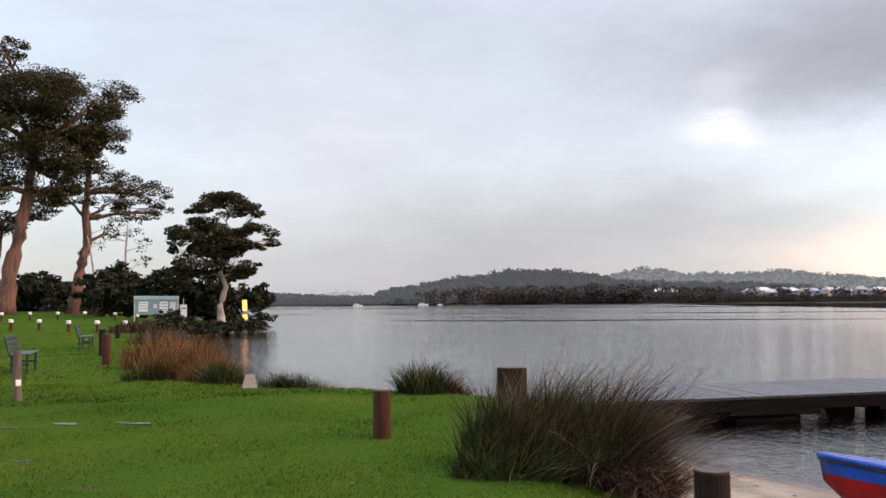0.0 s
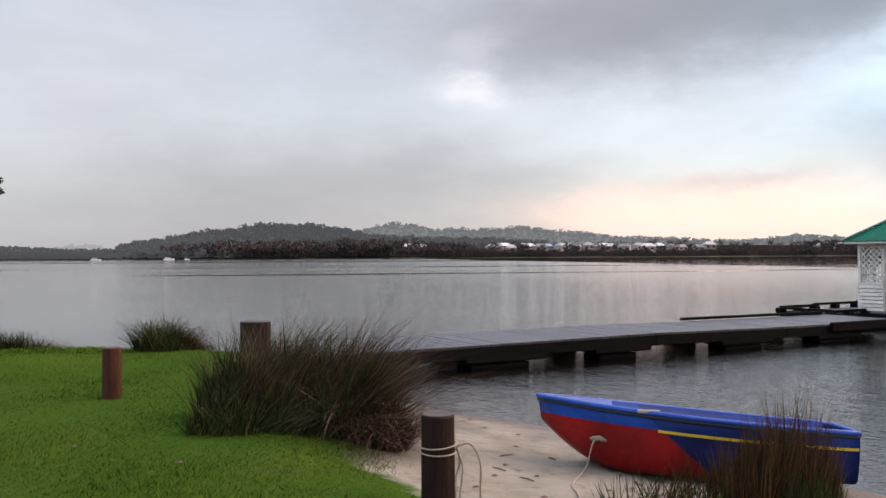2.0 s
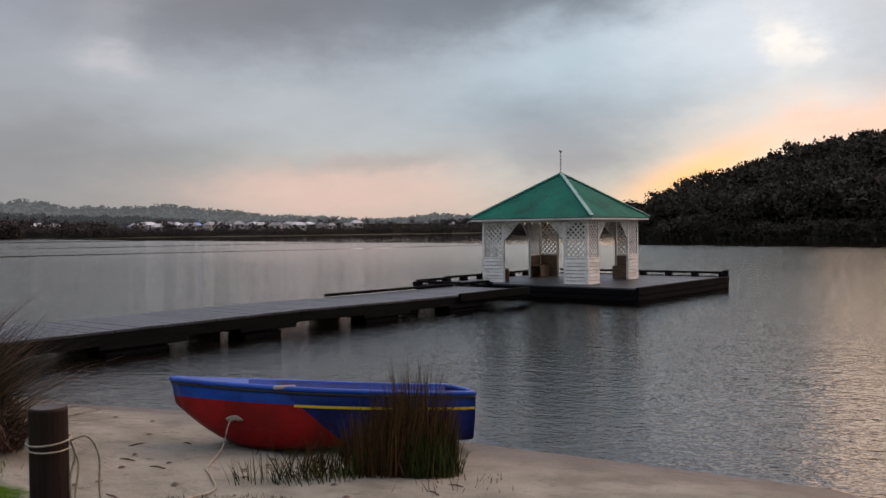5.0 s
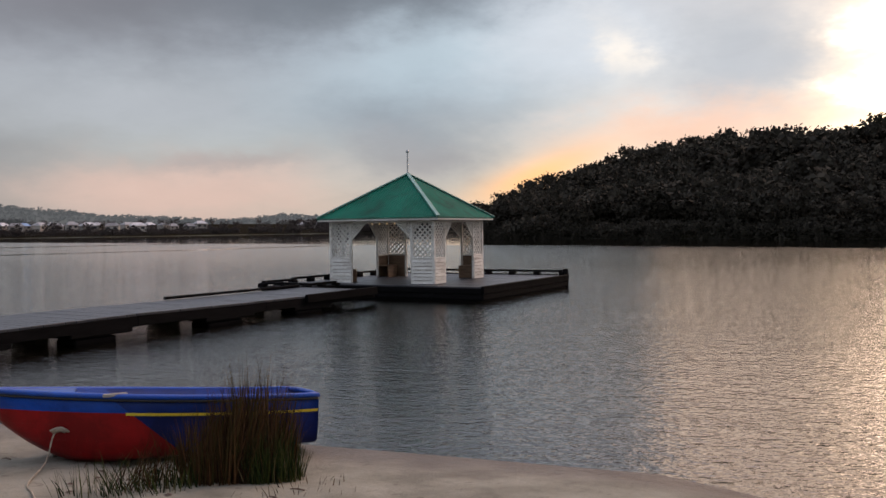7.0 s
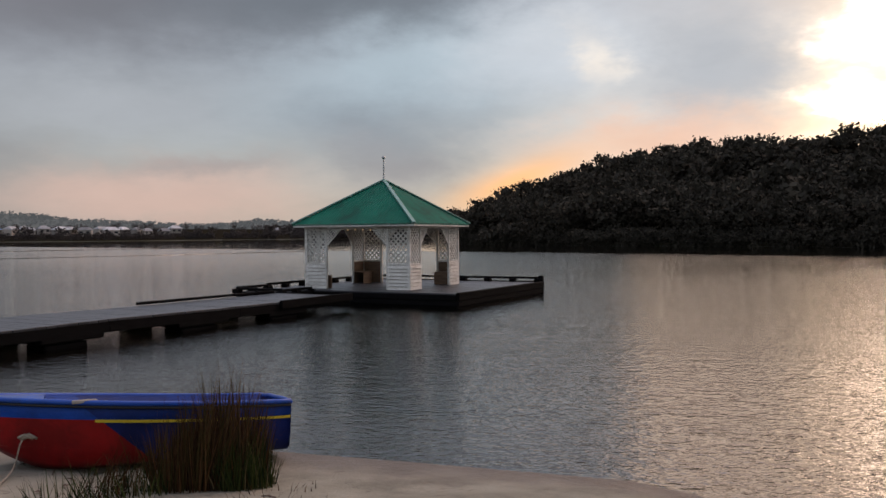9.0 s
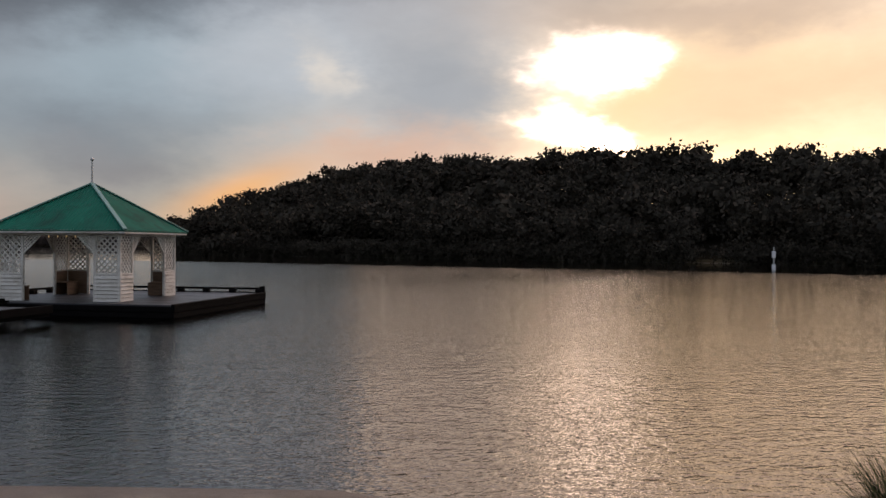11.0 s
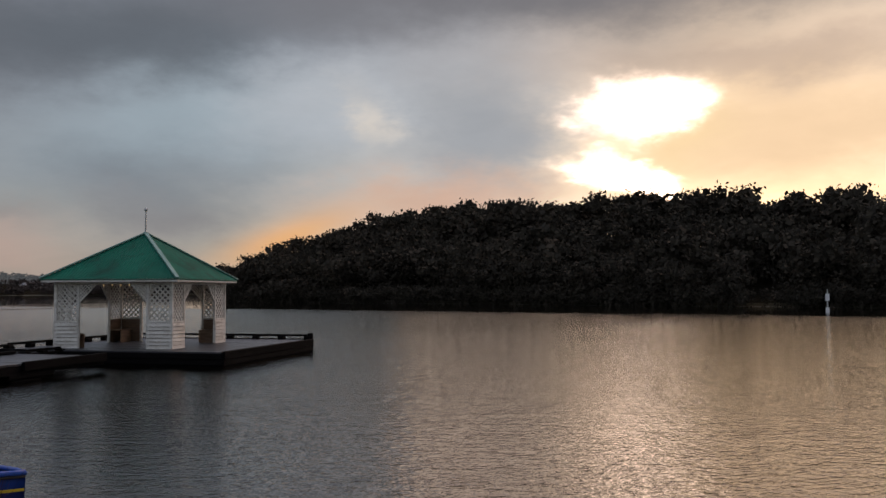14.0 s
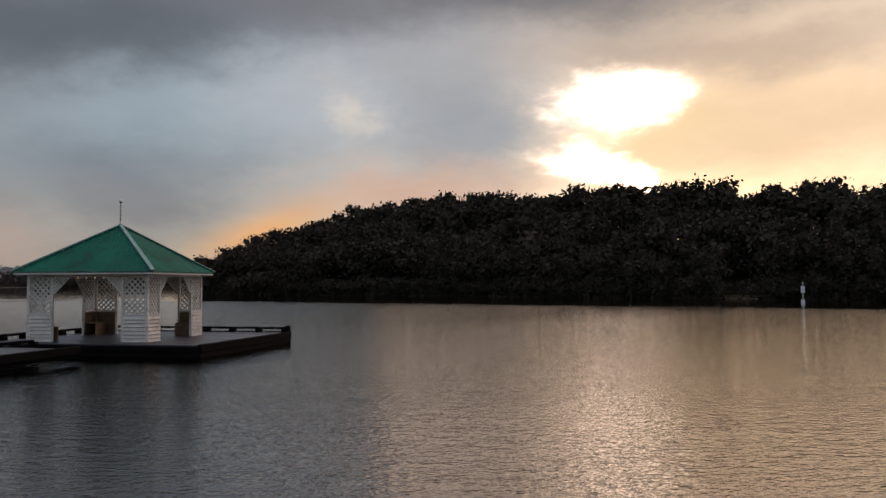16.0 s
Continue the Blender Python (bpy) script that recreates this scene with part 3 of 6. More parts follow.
def part(name, geo, mat, parent, label="", smooth=False, m=None):
    """One mesh object under a thing or a part."""
    me = geo if isinstance(geo, bpy.types.Mesh) else geo.mesh(name, mat, smooth)
    ob = new(name, me)
    ob.parent = parent
    if m is not None:
        ob.matrix_basis = m
    if label:
        ob["label"] = label
    return ob


def grid_faces(verts, faces, name, mat, smooth=True):
    me = bpy.data.meshes.new(name)
    me.vertices.add(len(verts))
    me.vertices.foreach_set("co", np.asarray(verts, dtype=np.float32).ravel())
    faces = np.asarray(faces, dtype=np.int32)
    n, k = faces.shape
    me.loops.add(n * k)
    me.loops.foreach_set("vertex_index", faces.ravel())
    me.polygons.add(n)
    me.polygons.foreach_set("loop_start", np.arange(0, n * k, k, dtype=np.int32))
    me.polygons.foreach_set("use_smooth", np.full(n, smooth))
    me.update(calc_edges=True)
    me.validate()
    me.materials.append(mat)
    return me


# ---- the ground: one sheet from the lakebed to the hills ----
SHORE = [(60, -60), (25, -22), (15, -9), (10.6, -3.0), (9.6, -0.6), (9.3, 1.0), (9.2, 2.6), (9.2, 3.9), (8.3, 5.8), (7.8, 6.8), (7.1, 8.3), (5.9, 10.3), (5.0, 11.4), (4.3, 12.8),
         (3.7, 14.6), (1.8, 15.7), (0.6, 16.3), (-0.8, 16.6), (-2.2, 16.8), (-2.7, 17.6), (-4.0, 20), (-6, 25), (-10, 34), (-15, 43), (-19.5, 52),
         (-22, 58), (-20.5, 64), (-18.6, 70), (-19.5, 76), (-24, 81), (-32, 88), (-38, 104), (-44, 140), (-150, 210), (-500, 300), (-900, 0), (-500, -600), (60, -600)]
CAPE = [(146, 137), (138, 120), (135, 92), (132, 60), (126, 30), (124, 5), (130, -25), (150, -60), (180, -140), (260, -400), (900, -500), (900, 60), (420, 110), (300, 150), (200, 158), (155, 146)]


def inside_distance(x, y, poly):
    """Distance to the edge of the polygon, positive inside it."""
    best, inside = np.full(x.shape, 1e9), np.zeros(x.shape, bool)
    for (ax, ay), (bx, by) in zip(poly, poly[1:] + poly[:1]):
        dx, dy = bx - ax, by - ay
        t = np.clip(((x - ax) * dx + (y - ay) * dy) / (dx * dx + dy * dy), 0, 1)
        best = np.minimum(best, np.hypot(x - ax - t * dx, y - ay - t * dy))
        crosses = ((ay > y) != (by > y)) & (x < dx * (y - ay) / (dy if dy else 1e-9) + ax)
        inside ^= crosses
    return np.where(inside, best, -best)


def ease(t):
    t = np.clip(t, 0, 1)
    return t * t * (3 - 2 * t)


def ground_height(x, y):
    x, y = np.asarray(x, float), np.asarray(y, float)
    d = inside_distance(x, y, SHORE)
    beach = np.exp(-(((x - 6.0) / 3.5) ** 2 + ((y - 7.0) / 4.0) ** 2))
    beach = beach + 0.5 * np.exp(-(((x - 7.8) / 2.2) ** 2 + ((y - 0.8) / 3.2) ** 2))
    wide = 0.8 + 9.0 * beach
    far = np.hypot(x - 2.5, y)
    z = 0.02 + np.where(d > 0, 0.60 * (1 - (1 - np.clip(d / wide, 0, 1)) ** 1.5), 0)
    z = z + np.where(d > 0, np.clip(far - 45, 0, 60) * 0.012 * ease((d - 4) / 8) + 0.03 * ease((d - 4) / 6), 0)
    bump = 0.025 * np.sin(x * 1.3 + 0.7 * np.sin(y * 0.9)) * np.sin(y * 1.1 + 1.3) + 0.010 * np.sin(4.1 * x + y) * np.sin(3.7 * y - 0.6 * x)
    z = z + bump * ease(d / 2)
    z = np.where(d > 0, z, np.maximum(-2.5, d * np.where(d > -2.5, 0.09, 0.25) + 0.02))
    c = inside_distance(x, y, CAPE)
    cape = np.where(c > 0, 0.1 + (1 - 0.30 * ease((70 - y) / 90)) * (10.5 * ease(c / 42) + 3 * ease(c / 160)), -2.5)
    bank = 552 + 12 * np.sin(x * 0.013) + 7 * np.sin(x * 0.041 + 1)
    bank = bank - 0.10 * np.clip(x - 330, 0, 2000)
    f = y - bank
    rise = np.where(f > 0, 0.5 + 0.05 * np.clip(f, 0, 180) * (0.12 + 0.88 * ease((x + 115) / 60)), -2.5)
    return np.maximum(np.maximum(z, cape), rise)


def gz(x, y):
    return float(ground_height(np.array([x]), np.array([y]))[0])


def build_ground():
    n, k, a = 365, 8.3, 2.0
    u = np.linspace(-1, 1, n)
    gx, gy = np.meshgrid(4.5 + a * np.sinh(k * u), 8.0 + a * np.sinh(k * u), indexing="ij")
    z = ground_height(gx, gy)
    # trodden sand: small hollows on the beach
    beach = np.exp(-(((gx - 6) / 2.6) ** 2 + ((gy - 7.0) / 4.0) ** 2)) * ((z > 0.05) & (z < 0.5))
    rng = np.random.default_rng(5)
    for _ in range(90):
        px, py, r = rng.uniform(3.4, 9.0), rng.uniform(3.5, 11.5), rng.uniform(0.07, 0.16)
        q = np.exp(-(((gx - px) ** 2 + (gy - py) ** 2) / r ** 2))
        z = z - beach * q * 0.035
    verts = np.stack([gx, gy, z], -1).reshape(-1, 3)
    i, j = np.meshgrid(np.arange(n - 1), np.arange(n - 1), indexing="ij")
    q = (i * n + j).ravel()
    faces = np.stack([q, q + n, q + n + 1, q + 1], -1)
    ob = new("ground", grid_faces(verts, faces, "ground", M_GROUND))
    tagged(ob, "mown green lawn falling to a pale sandy beach", "ground", kind="structure")


build_ground()
g = Geo().put([(-4200, -4200, 0), (4200, -4200, 0), (4200, 4200, 0), (-4200, 4200, 0)], [(0, 1, 2, 3)])
lake = new("water", g.mesh("water", M_WATER))
lake.visible_shadow = False
tagged(lake, "calm brown lake water rippled by a light breeze", "water", kind="structure")


# ---- jetty and pavilion ----
AXIS = radians(17.0)                       # the jetty runs this way from the bank
PAVILION = (22.9, 22.4)
HOUSE = (22.86, 22.44)
DECK_Z = 0.42


def jetty_frame(x, y, z=0.0):
    return pose(x, y, z, 0, 0, math.degrees(AXIS))


def beam(geo, a, b, w, h, cut=0.012):
    """A squared timber from a to b (middle line)."""
    a, b = Vector(a), Vector(b)
    d = b - a
    m = Matrix.Translation((a + b) / 2) @ d.to_track_quat("X", "Z").to_matrix().to_4x4()
    return geo.box((0, 0, 0), (d.length, w, h), m, cut)


def build_jetty():
    """Local x runs along the jetty from the bank, y across it, z from the water."""
    jetty = thing("jetty", jetty_frame(5.66, 15.72), "long low dark timber jetty on crib supports", "jetty")
    levels = [(-2.9, 0.43), (5.4, 0.485), (9.4, 0.445), (14.2, DECK_Z + 0.01)]
    W = 2.4

    def level(s):
        for (a, za), (b, zb) in zip(levels, levels[1:]):
            if s <= b:
                return za + (zb - za) * (s - a) / (b - a)
        return levels[-1][1]

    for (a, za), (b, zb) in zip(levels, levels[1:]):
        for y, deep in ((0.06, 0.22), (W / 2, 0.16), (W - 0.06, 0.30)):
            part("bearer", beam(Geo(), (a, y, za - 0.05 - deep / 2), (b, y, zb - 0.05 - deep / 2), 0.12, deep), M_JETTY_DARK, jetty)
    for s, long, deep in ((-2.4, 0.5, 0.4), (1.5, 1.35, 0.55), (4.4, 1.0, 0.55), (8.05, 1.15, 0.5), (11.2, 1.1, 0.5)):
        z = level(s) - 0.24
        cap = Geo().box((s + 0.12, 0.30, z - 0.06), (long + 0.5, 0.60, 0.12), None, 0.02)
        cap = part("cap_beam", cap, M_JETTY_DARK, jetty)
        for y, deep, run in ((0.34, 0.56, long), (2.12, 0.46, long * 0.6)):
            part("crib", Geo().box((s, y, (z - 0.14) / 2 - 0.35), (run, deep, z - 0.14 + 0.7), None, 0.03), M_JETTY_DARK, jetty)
    plank = Geo().box((0, 0, 0), (0.232, W, 0.05), None, 0.006).mesh("plank", M_JETTY_TOP)
    s = -2.75
    while s < 13.9:
        slope = (level(s + 0.12) - level(s - 0.12)) / 0.24
        tilt = math.degrees(math.atan(slope))
        m = pose(s, W / 2 + random.uniform(-0.012, 0.012), level(s) - 0.025 + random.uniform(-0.003, 0.003), random.uniform(-0.15, 0.15), -tilt, 0)
        part("plank", plank, None, jetty, m=m)
        s += 0.242
    # kerb along the outer edge near the pavilion
    rail = beam(Geo(), (8.3, W - 0.05, level(8.3) + 0.06), (13.6, W - 0.05, level(13.6) + 0.07), 0.09, 0.07)
    part("kerb_rail", rail, M_JETTY_DARK, jetty)
    fend = beam(Geo(), (10.9, -0.06, level(10.9) - 0.07), (14.2, -0.06, DECK_Z - 0.05), 0.10, 0.22)
    part("fender_board", fend, M_JETTY_DARK, jetty)
    return jetty


def build_pontoon():
    """Pavilion platform; local x away along the jetty (V), y to the far side (-U)."""
    p = thing("pontoon", jetty_frame(*PAVILION), "dark timber pontoon deck with low kerb rails round it", "pontoon")
    x0, x1, y0, y1 = -2.75, 4.05, -4.15, 3.0
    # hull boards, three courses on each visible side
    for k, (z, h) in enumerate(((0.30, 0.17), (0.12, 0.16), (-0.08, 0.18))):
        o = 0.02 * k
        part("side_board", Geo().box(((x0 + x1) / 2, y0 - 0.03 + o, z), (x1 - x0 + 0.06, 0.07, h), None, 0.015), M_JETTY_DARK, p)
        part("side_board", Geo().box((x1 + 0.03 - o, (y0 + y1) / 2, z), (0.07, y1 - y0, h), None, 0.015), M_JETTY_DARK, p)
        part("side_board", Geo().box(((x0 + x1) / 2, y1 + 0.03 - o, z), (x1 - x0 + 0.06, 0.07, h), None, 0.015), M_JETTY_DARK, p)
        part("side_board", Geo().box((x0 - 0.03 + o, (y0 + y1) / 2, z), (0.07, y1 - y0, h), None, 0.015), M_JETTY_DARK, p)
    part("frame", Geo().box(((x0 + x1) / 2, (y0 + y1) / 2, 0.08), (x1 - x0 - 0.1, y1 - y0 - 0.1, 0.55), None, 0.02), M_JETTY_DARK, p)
    plank = Geo().box((0, 0, 0), (0.232, y1 - y0, 0.05), None, 0.006).mesh("plank", M_JETTY_TOP)
    x = x0 + 0.12
    while x < x1:
        part("plank", plank, None, p, m=pose(x, (y0 + y1) / 2, DECK_Z - 0.025 + random.uniform(-0.003, 0.003)))
        x += 0.242
    # rim on the near sides
    part("rim", Geo().box(((x0 + x1) / 2, y0 - 0.02, DECK_Z - 0.01), (x1 - x0 + 0.1, 0.12, 0.08), None, 0.015), M_JETTY_DARK, p)
    part("rim", Geo().box((x1 + 0.02, (y0 + y1) / 2, DECK_Z - 0.01), (0.12, y1 - y0, 0.08), None, 0.015), M_JETTY_DARK, p)
    # raised kerb rails on blocks, far sides
    def kerb(a, b, up=0.155):
        part("kerb_rail", beam(Geo(), (*a, DECK_Z + up), (*b, DECK_Z + up), 0.11, 0.075), M_JETTY_DARK, p)
        n = max(2, int((Vector(b) - Vector(a)).length / 0.95))
        for k in range(n + 1):
            q = Vector(a).lerp(Vector(b), k / n)
            part("kerb_block", Geo().box((q.x, q.y, DECK_Z + up - 0.095), (0.22, 0.22, 0.13), None, 0.012), M_JETTY_DARK, p)
    kerb((x0, y1 - 0.06), (x1, y1 - 0.06))
    kerb((x1 - 0.06, y1), (x1 - 0.06, y0 + 0.15))
    part("corner_post", Geo().tube([(x1 - 0.03, y0 + 0.05, -0.1), (x1 - 0.03, y0 + 0.05, DECK_Z + 0.24)], [0.11, 0.10], 10), M_JETTY_DARK, p)
    part("corner_post", Geo().tube([(x1 - 0.03, y1, -0.1), (x1 - 0.03, y1, DECK_Z + 0.24)], [0.11, 0.10], 10), M_JETTY_DARK, p)
    # landing stage beside the jetty
    lx0 = -4.3
    part("landing", Geo().box(((lx0 + x0) / 2, 2.0, DECK_Z - 0.14), (x0 - lx0, 1.9, 0.26), None, 0.02), M_JETTY_DARK, p)
    kerb((lx0, 2.9), (x0, 2.9), 0.12)
    kerb((lx0, 1.15), (x0, 1.15), 0.07)
    kerb((lx0 + 0.05, 1.15), (lx0 + 0.05, 2.9), 0.09)
    return p


def lattice(w, h, step=0.175, thick=0.018, wide=0.042):
    """Diagonal lath panel w by h in the x-z plane, cut to its frame."""
    g = Geo()
    for sgn in (1, -1):
        off = -h
        while off < w:
            # line x = off + t, z = t (or mirrored)
            t0, t1 = max(0, -off), min(h, w - off)
            if t1 - t0 > 0.05:
                a, b = (off + t0, t0), (off + t1, t1)
                if sgn < 0:
                    a, b = (w - a[0], a[1]), (w - b[0], b[1])
                beam(g, (a[0], sgn * thick / 2, a[1]), (b[0], sgn * thick / 2, b[1]), thick, wide, 0)
            off += step
    return g


def build_pavilion():
    """Square summerhouse; corner piers of weatherboard below and lattice above, pyramid roof."""
    pav = thing("pavilion", pose(*HOUSE, DECK_Z, 0, 0, 20.5), "square white lattice pavilion with green pyramid roof", "pavilion")
    q, wing, low, eave, over = 1.91, 0.77, 0.80, 2.08, 0.31
    board = Geo()
    board.put([(0, -0.022, 0), (wing, -0.022, 0), (wing, -0.046, 0), (0, -0.046, 0), (0, -0.004, 0.098), (wing, -0.004, 0.098), (wing, -0.014, 0.098), (0, -0.014, 0.098)],
              [(0, 1, 2, 3), (4, 7, 6, 5), (0, 4, 5, 1), (3, 2, 6, 7), (0, 3, 7, 4), (1, 5, 6, 2)])
    board = board.mesh("weatherboard", M_WHITE)
    lat = lattice(wing - 0.10, eave - low - 0.14).mesh("lattice", M_WHITE)
    brack = Geo()
    for k in range(1, 6):
        # laths at 45 degrees inside a triangle below the beam
        u = 0.62 * k / 6
        beam(brack, (u, -0.008, 0.0), (0.0, -0.008, -u), 0.016, 0.036, 0)
        far = (0.62 - u) / 2
        beam(brack, (u, 0.008, 0.0), (u + far, 0.008, -far), 0.016, 0.036, 0)
        beam(brack, (0, 0.008, -u), (far, 0.008, -u - far), 0.016, 0.036, 0)
    brack = brack.mesh("bracket_lattice", M_WHITE)
    brace = beam(Geo(), (0.0, 0, -0.62), (0.62, 0, 0.0), 0.035, 0.05, 0.004).mesh("brace", M_WHITE)
    post = Geo().box((0, 0, eave / 2), (0.09, 0.09, eave), None, 0.006).mesh("post", M_WHITE)
    endpost = Geo().box((0, 0, eave / 2), (0.075, 0.075, eave), None, 0.006).mesh("end_post", M_WHITE)
    midrail = Geo().box((wing / 2, 0, 0), (wing, 0.07, 0.06), None, 0.006).mesh("rail", M_WHITE)
    back = Geo().box((wing / 2, 0.02, low / 2), (wing - 0.08, 0.018, low - 0.02), None, 0).mesh("back_board", M_RAWWOOD)
    seat = Geo().box((wing / 2, 0.24, 0.42), (wing - 0.1, 0.40, 0.04), None, 0.008).mesh("seat", M_RAWWOOD)
    front = Geo().box((wing / 2, 0.41, 0.20), (wing - 0.1, 0.03, 0.40), None, 0.004).mesh("seat_front", M_RAWWOOD)
    for k in range(4):
        # pier frame: origin at the outer corner, x and y run along the two wings
        corner = Matrix.Rotation(k * math.pi / 2, 4, "Z") @ Matrix.Translation((-q, -q, 0))
        part("corner_post", post, None, pav, m=corner)
        for side in range(2):
            w = corner if side == 0 else corner @ Matrix(((0, 1, 0, 0), (1, 0, 0, 0), (0, 0, 1, 0), (0, 0, 0, 1)))
            for i in range(7):
                part("weatherboard", board, None, pav, m=w @ pose(0, -0.02, 0.005 + i * 0.112, random.uniform(-0.4, 0.4), 0, 0))
            part("end_post", endpost, None, pav, m=w @ pose(wing, 0, 0))
            part("rail", midrail, None, pav, m=w @ pose(0, 0, low + 0.01))
            part("rail", midrail, None, pav, m=w @ pose(0, 0, eave - 0.03))
            tagged(part("lattice", lat, None, pav, m=w @ pose(0.05, 0, low + 0.05)), kind="stuff")
            tagged(part("bracket_lattice", brack, None, pav, m=w @ pose(wing + 0.02, 0, eave - 0.04)), kind="stuff")
            part("brace", brace, None, pav, m=w @ pose(wing + 0.02, 0, eave - 0.04))
            part("back_board", back, None, pav, "bare brown inner lining", m=w)
        part("seat", seat, None, pav, "bare timber corner seat", m=corner)
        part("seat_front", front, None, pav, m=corner)
    # ring beams under the roof
    for k in range(4):
        m = Matrix.Rotation(k * math.pi / 2, 4, "Z")
        part("ring_beam", Geo().box((0, -q, eave - 0.06), (2 * q, 0.09, 0.12), m, 0.006), M_WHITE, pav)
        part("fascia", Geo().box((0, -q - over, eave - 0.005), (2 * (q + over), 0.03, 0.10), m, 0.005), M_WHITE, pav)
    e, top, z0 = q + over + 0.03, 3.63, eave + 0.035
    for k in range(4):
        m = Matrix.Rotation(k * math.pi / 2, 4, "Z")
        g = Geo()
        # corrugated sheet: ribs run down the slope and end at the hips
        steps = 88
        for i in range(steps + 1):
            px = -e + 2 * e * i / steps
            rib = 0.014 if i % 2 else -0.004
            f = 1 - abs(px) / e
            sag = -0.03 * math.sin(math.pi * min(1.0, f)) ** 2
            g.v.append(tuple(m @ Vector((px, -e, z0 + rib))))
            g.v.append(tuple(m @ Vector((px, -e * (1 - f / 2), z0 + (top - z0) * f / 2 + rib + sag))))
            g.v.append(tuple(m @ Vector((px, -e * (1 - f), z0 + (top - z0) * f + (rib if 0 < f < 1 else 0)))))
        for i in range(steps):
            a = 3 * i
            g.f += [(a, a + 3, a + 4, a + 1), (a + 1, a + 4, a + 5, a + 2)]
        g.put([(-e, -e, z0 - 0.004), (e, -e, z0 - 0.004), (e, -e, z0 - 0.03), (-e, -e, z0 - 0.03)], [(0, 3, 2, 1)], m)
        sheet = part("roof_sheet", g, M_GREENROOF, pav)
        ridge = beam(Geo(), m @ Vector((-e - 0.01, -e - 0.01, z0 + 0.03)), m @ Vector((0, 0, top + 0.03)), 0.13, 0.05, 0.012)
        part("ridge_cap", ridge, M_RIDGE, sheet, "faded pale green ridge capping")
        part("soffit", Geo().put([(-e + 0.03, -e + 0.03, eave + 0.0), (e - 0.03, -e + 0.03, eave), (0, 0, eave + 0.9)], [(0, 2, 1)], m), M_RAWWOOD, pav, "shaded timber roof lining")
    finial = part("finial_pole", Geo().tube([(0, 0, top - 0.05), (0, 0, top + 0.12), (0, 0, top + 0.74)], [0.05, 0.026, 0.02], 10), M_PALEMETAL, pav)
    # festoon bulbs under the eave
    for k in range(4):
        g = Geo().tube([(-q + 0.12, -0.45 + 0.28 * k, eave - 0.10), (-q + 0.12, -0.45 + 0.28 * k, eave - 0.125), (-q + 0.12, -0.45 + 0.28 * k, eave - 0.165), (-q + 0.12, -0.45 + 0.28 * k, eave - 0.18)], [0.010, 0.018, 0.018, 0.008], 8)
        part("bulb", g, M_BULB, pav, "small warm lit bulb", True)
    ball = Geo()
    ball.tube([(0, 0, top + 0.72), (0, 0, top + 0.735), (0, 0, top + 0.765), (0, 0, top + 0.80), (0, 0, top + 0.83), (0, 0, top + 0.845)], [0.012, 0.035, 0.055, 0.055, 0.035, 0.01], 10)
    part("finial_ball", ball, M_PALEMETAL, finial, smooth=True)
    return pav


build_jetty()
build_pontoon()
build_pavilion()


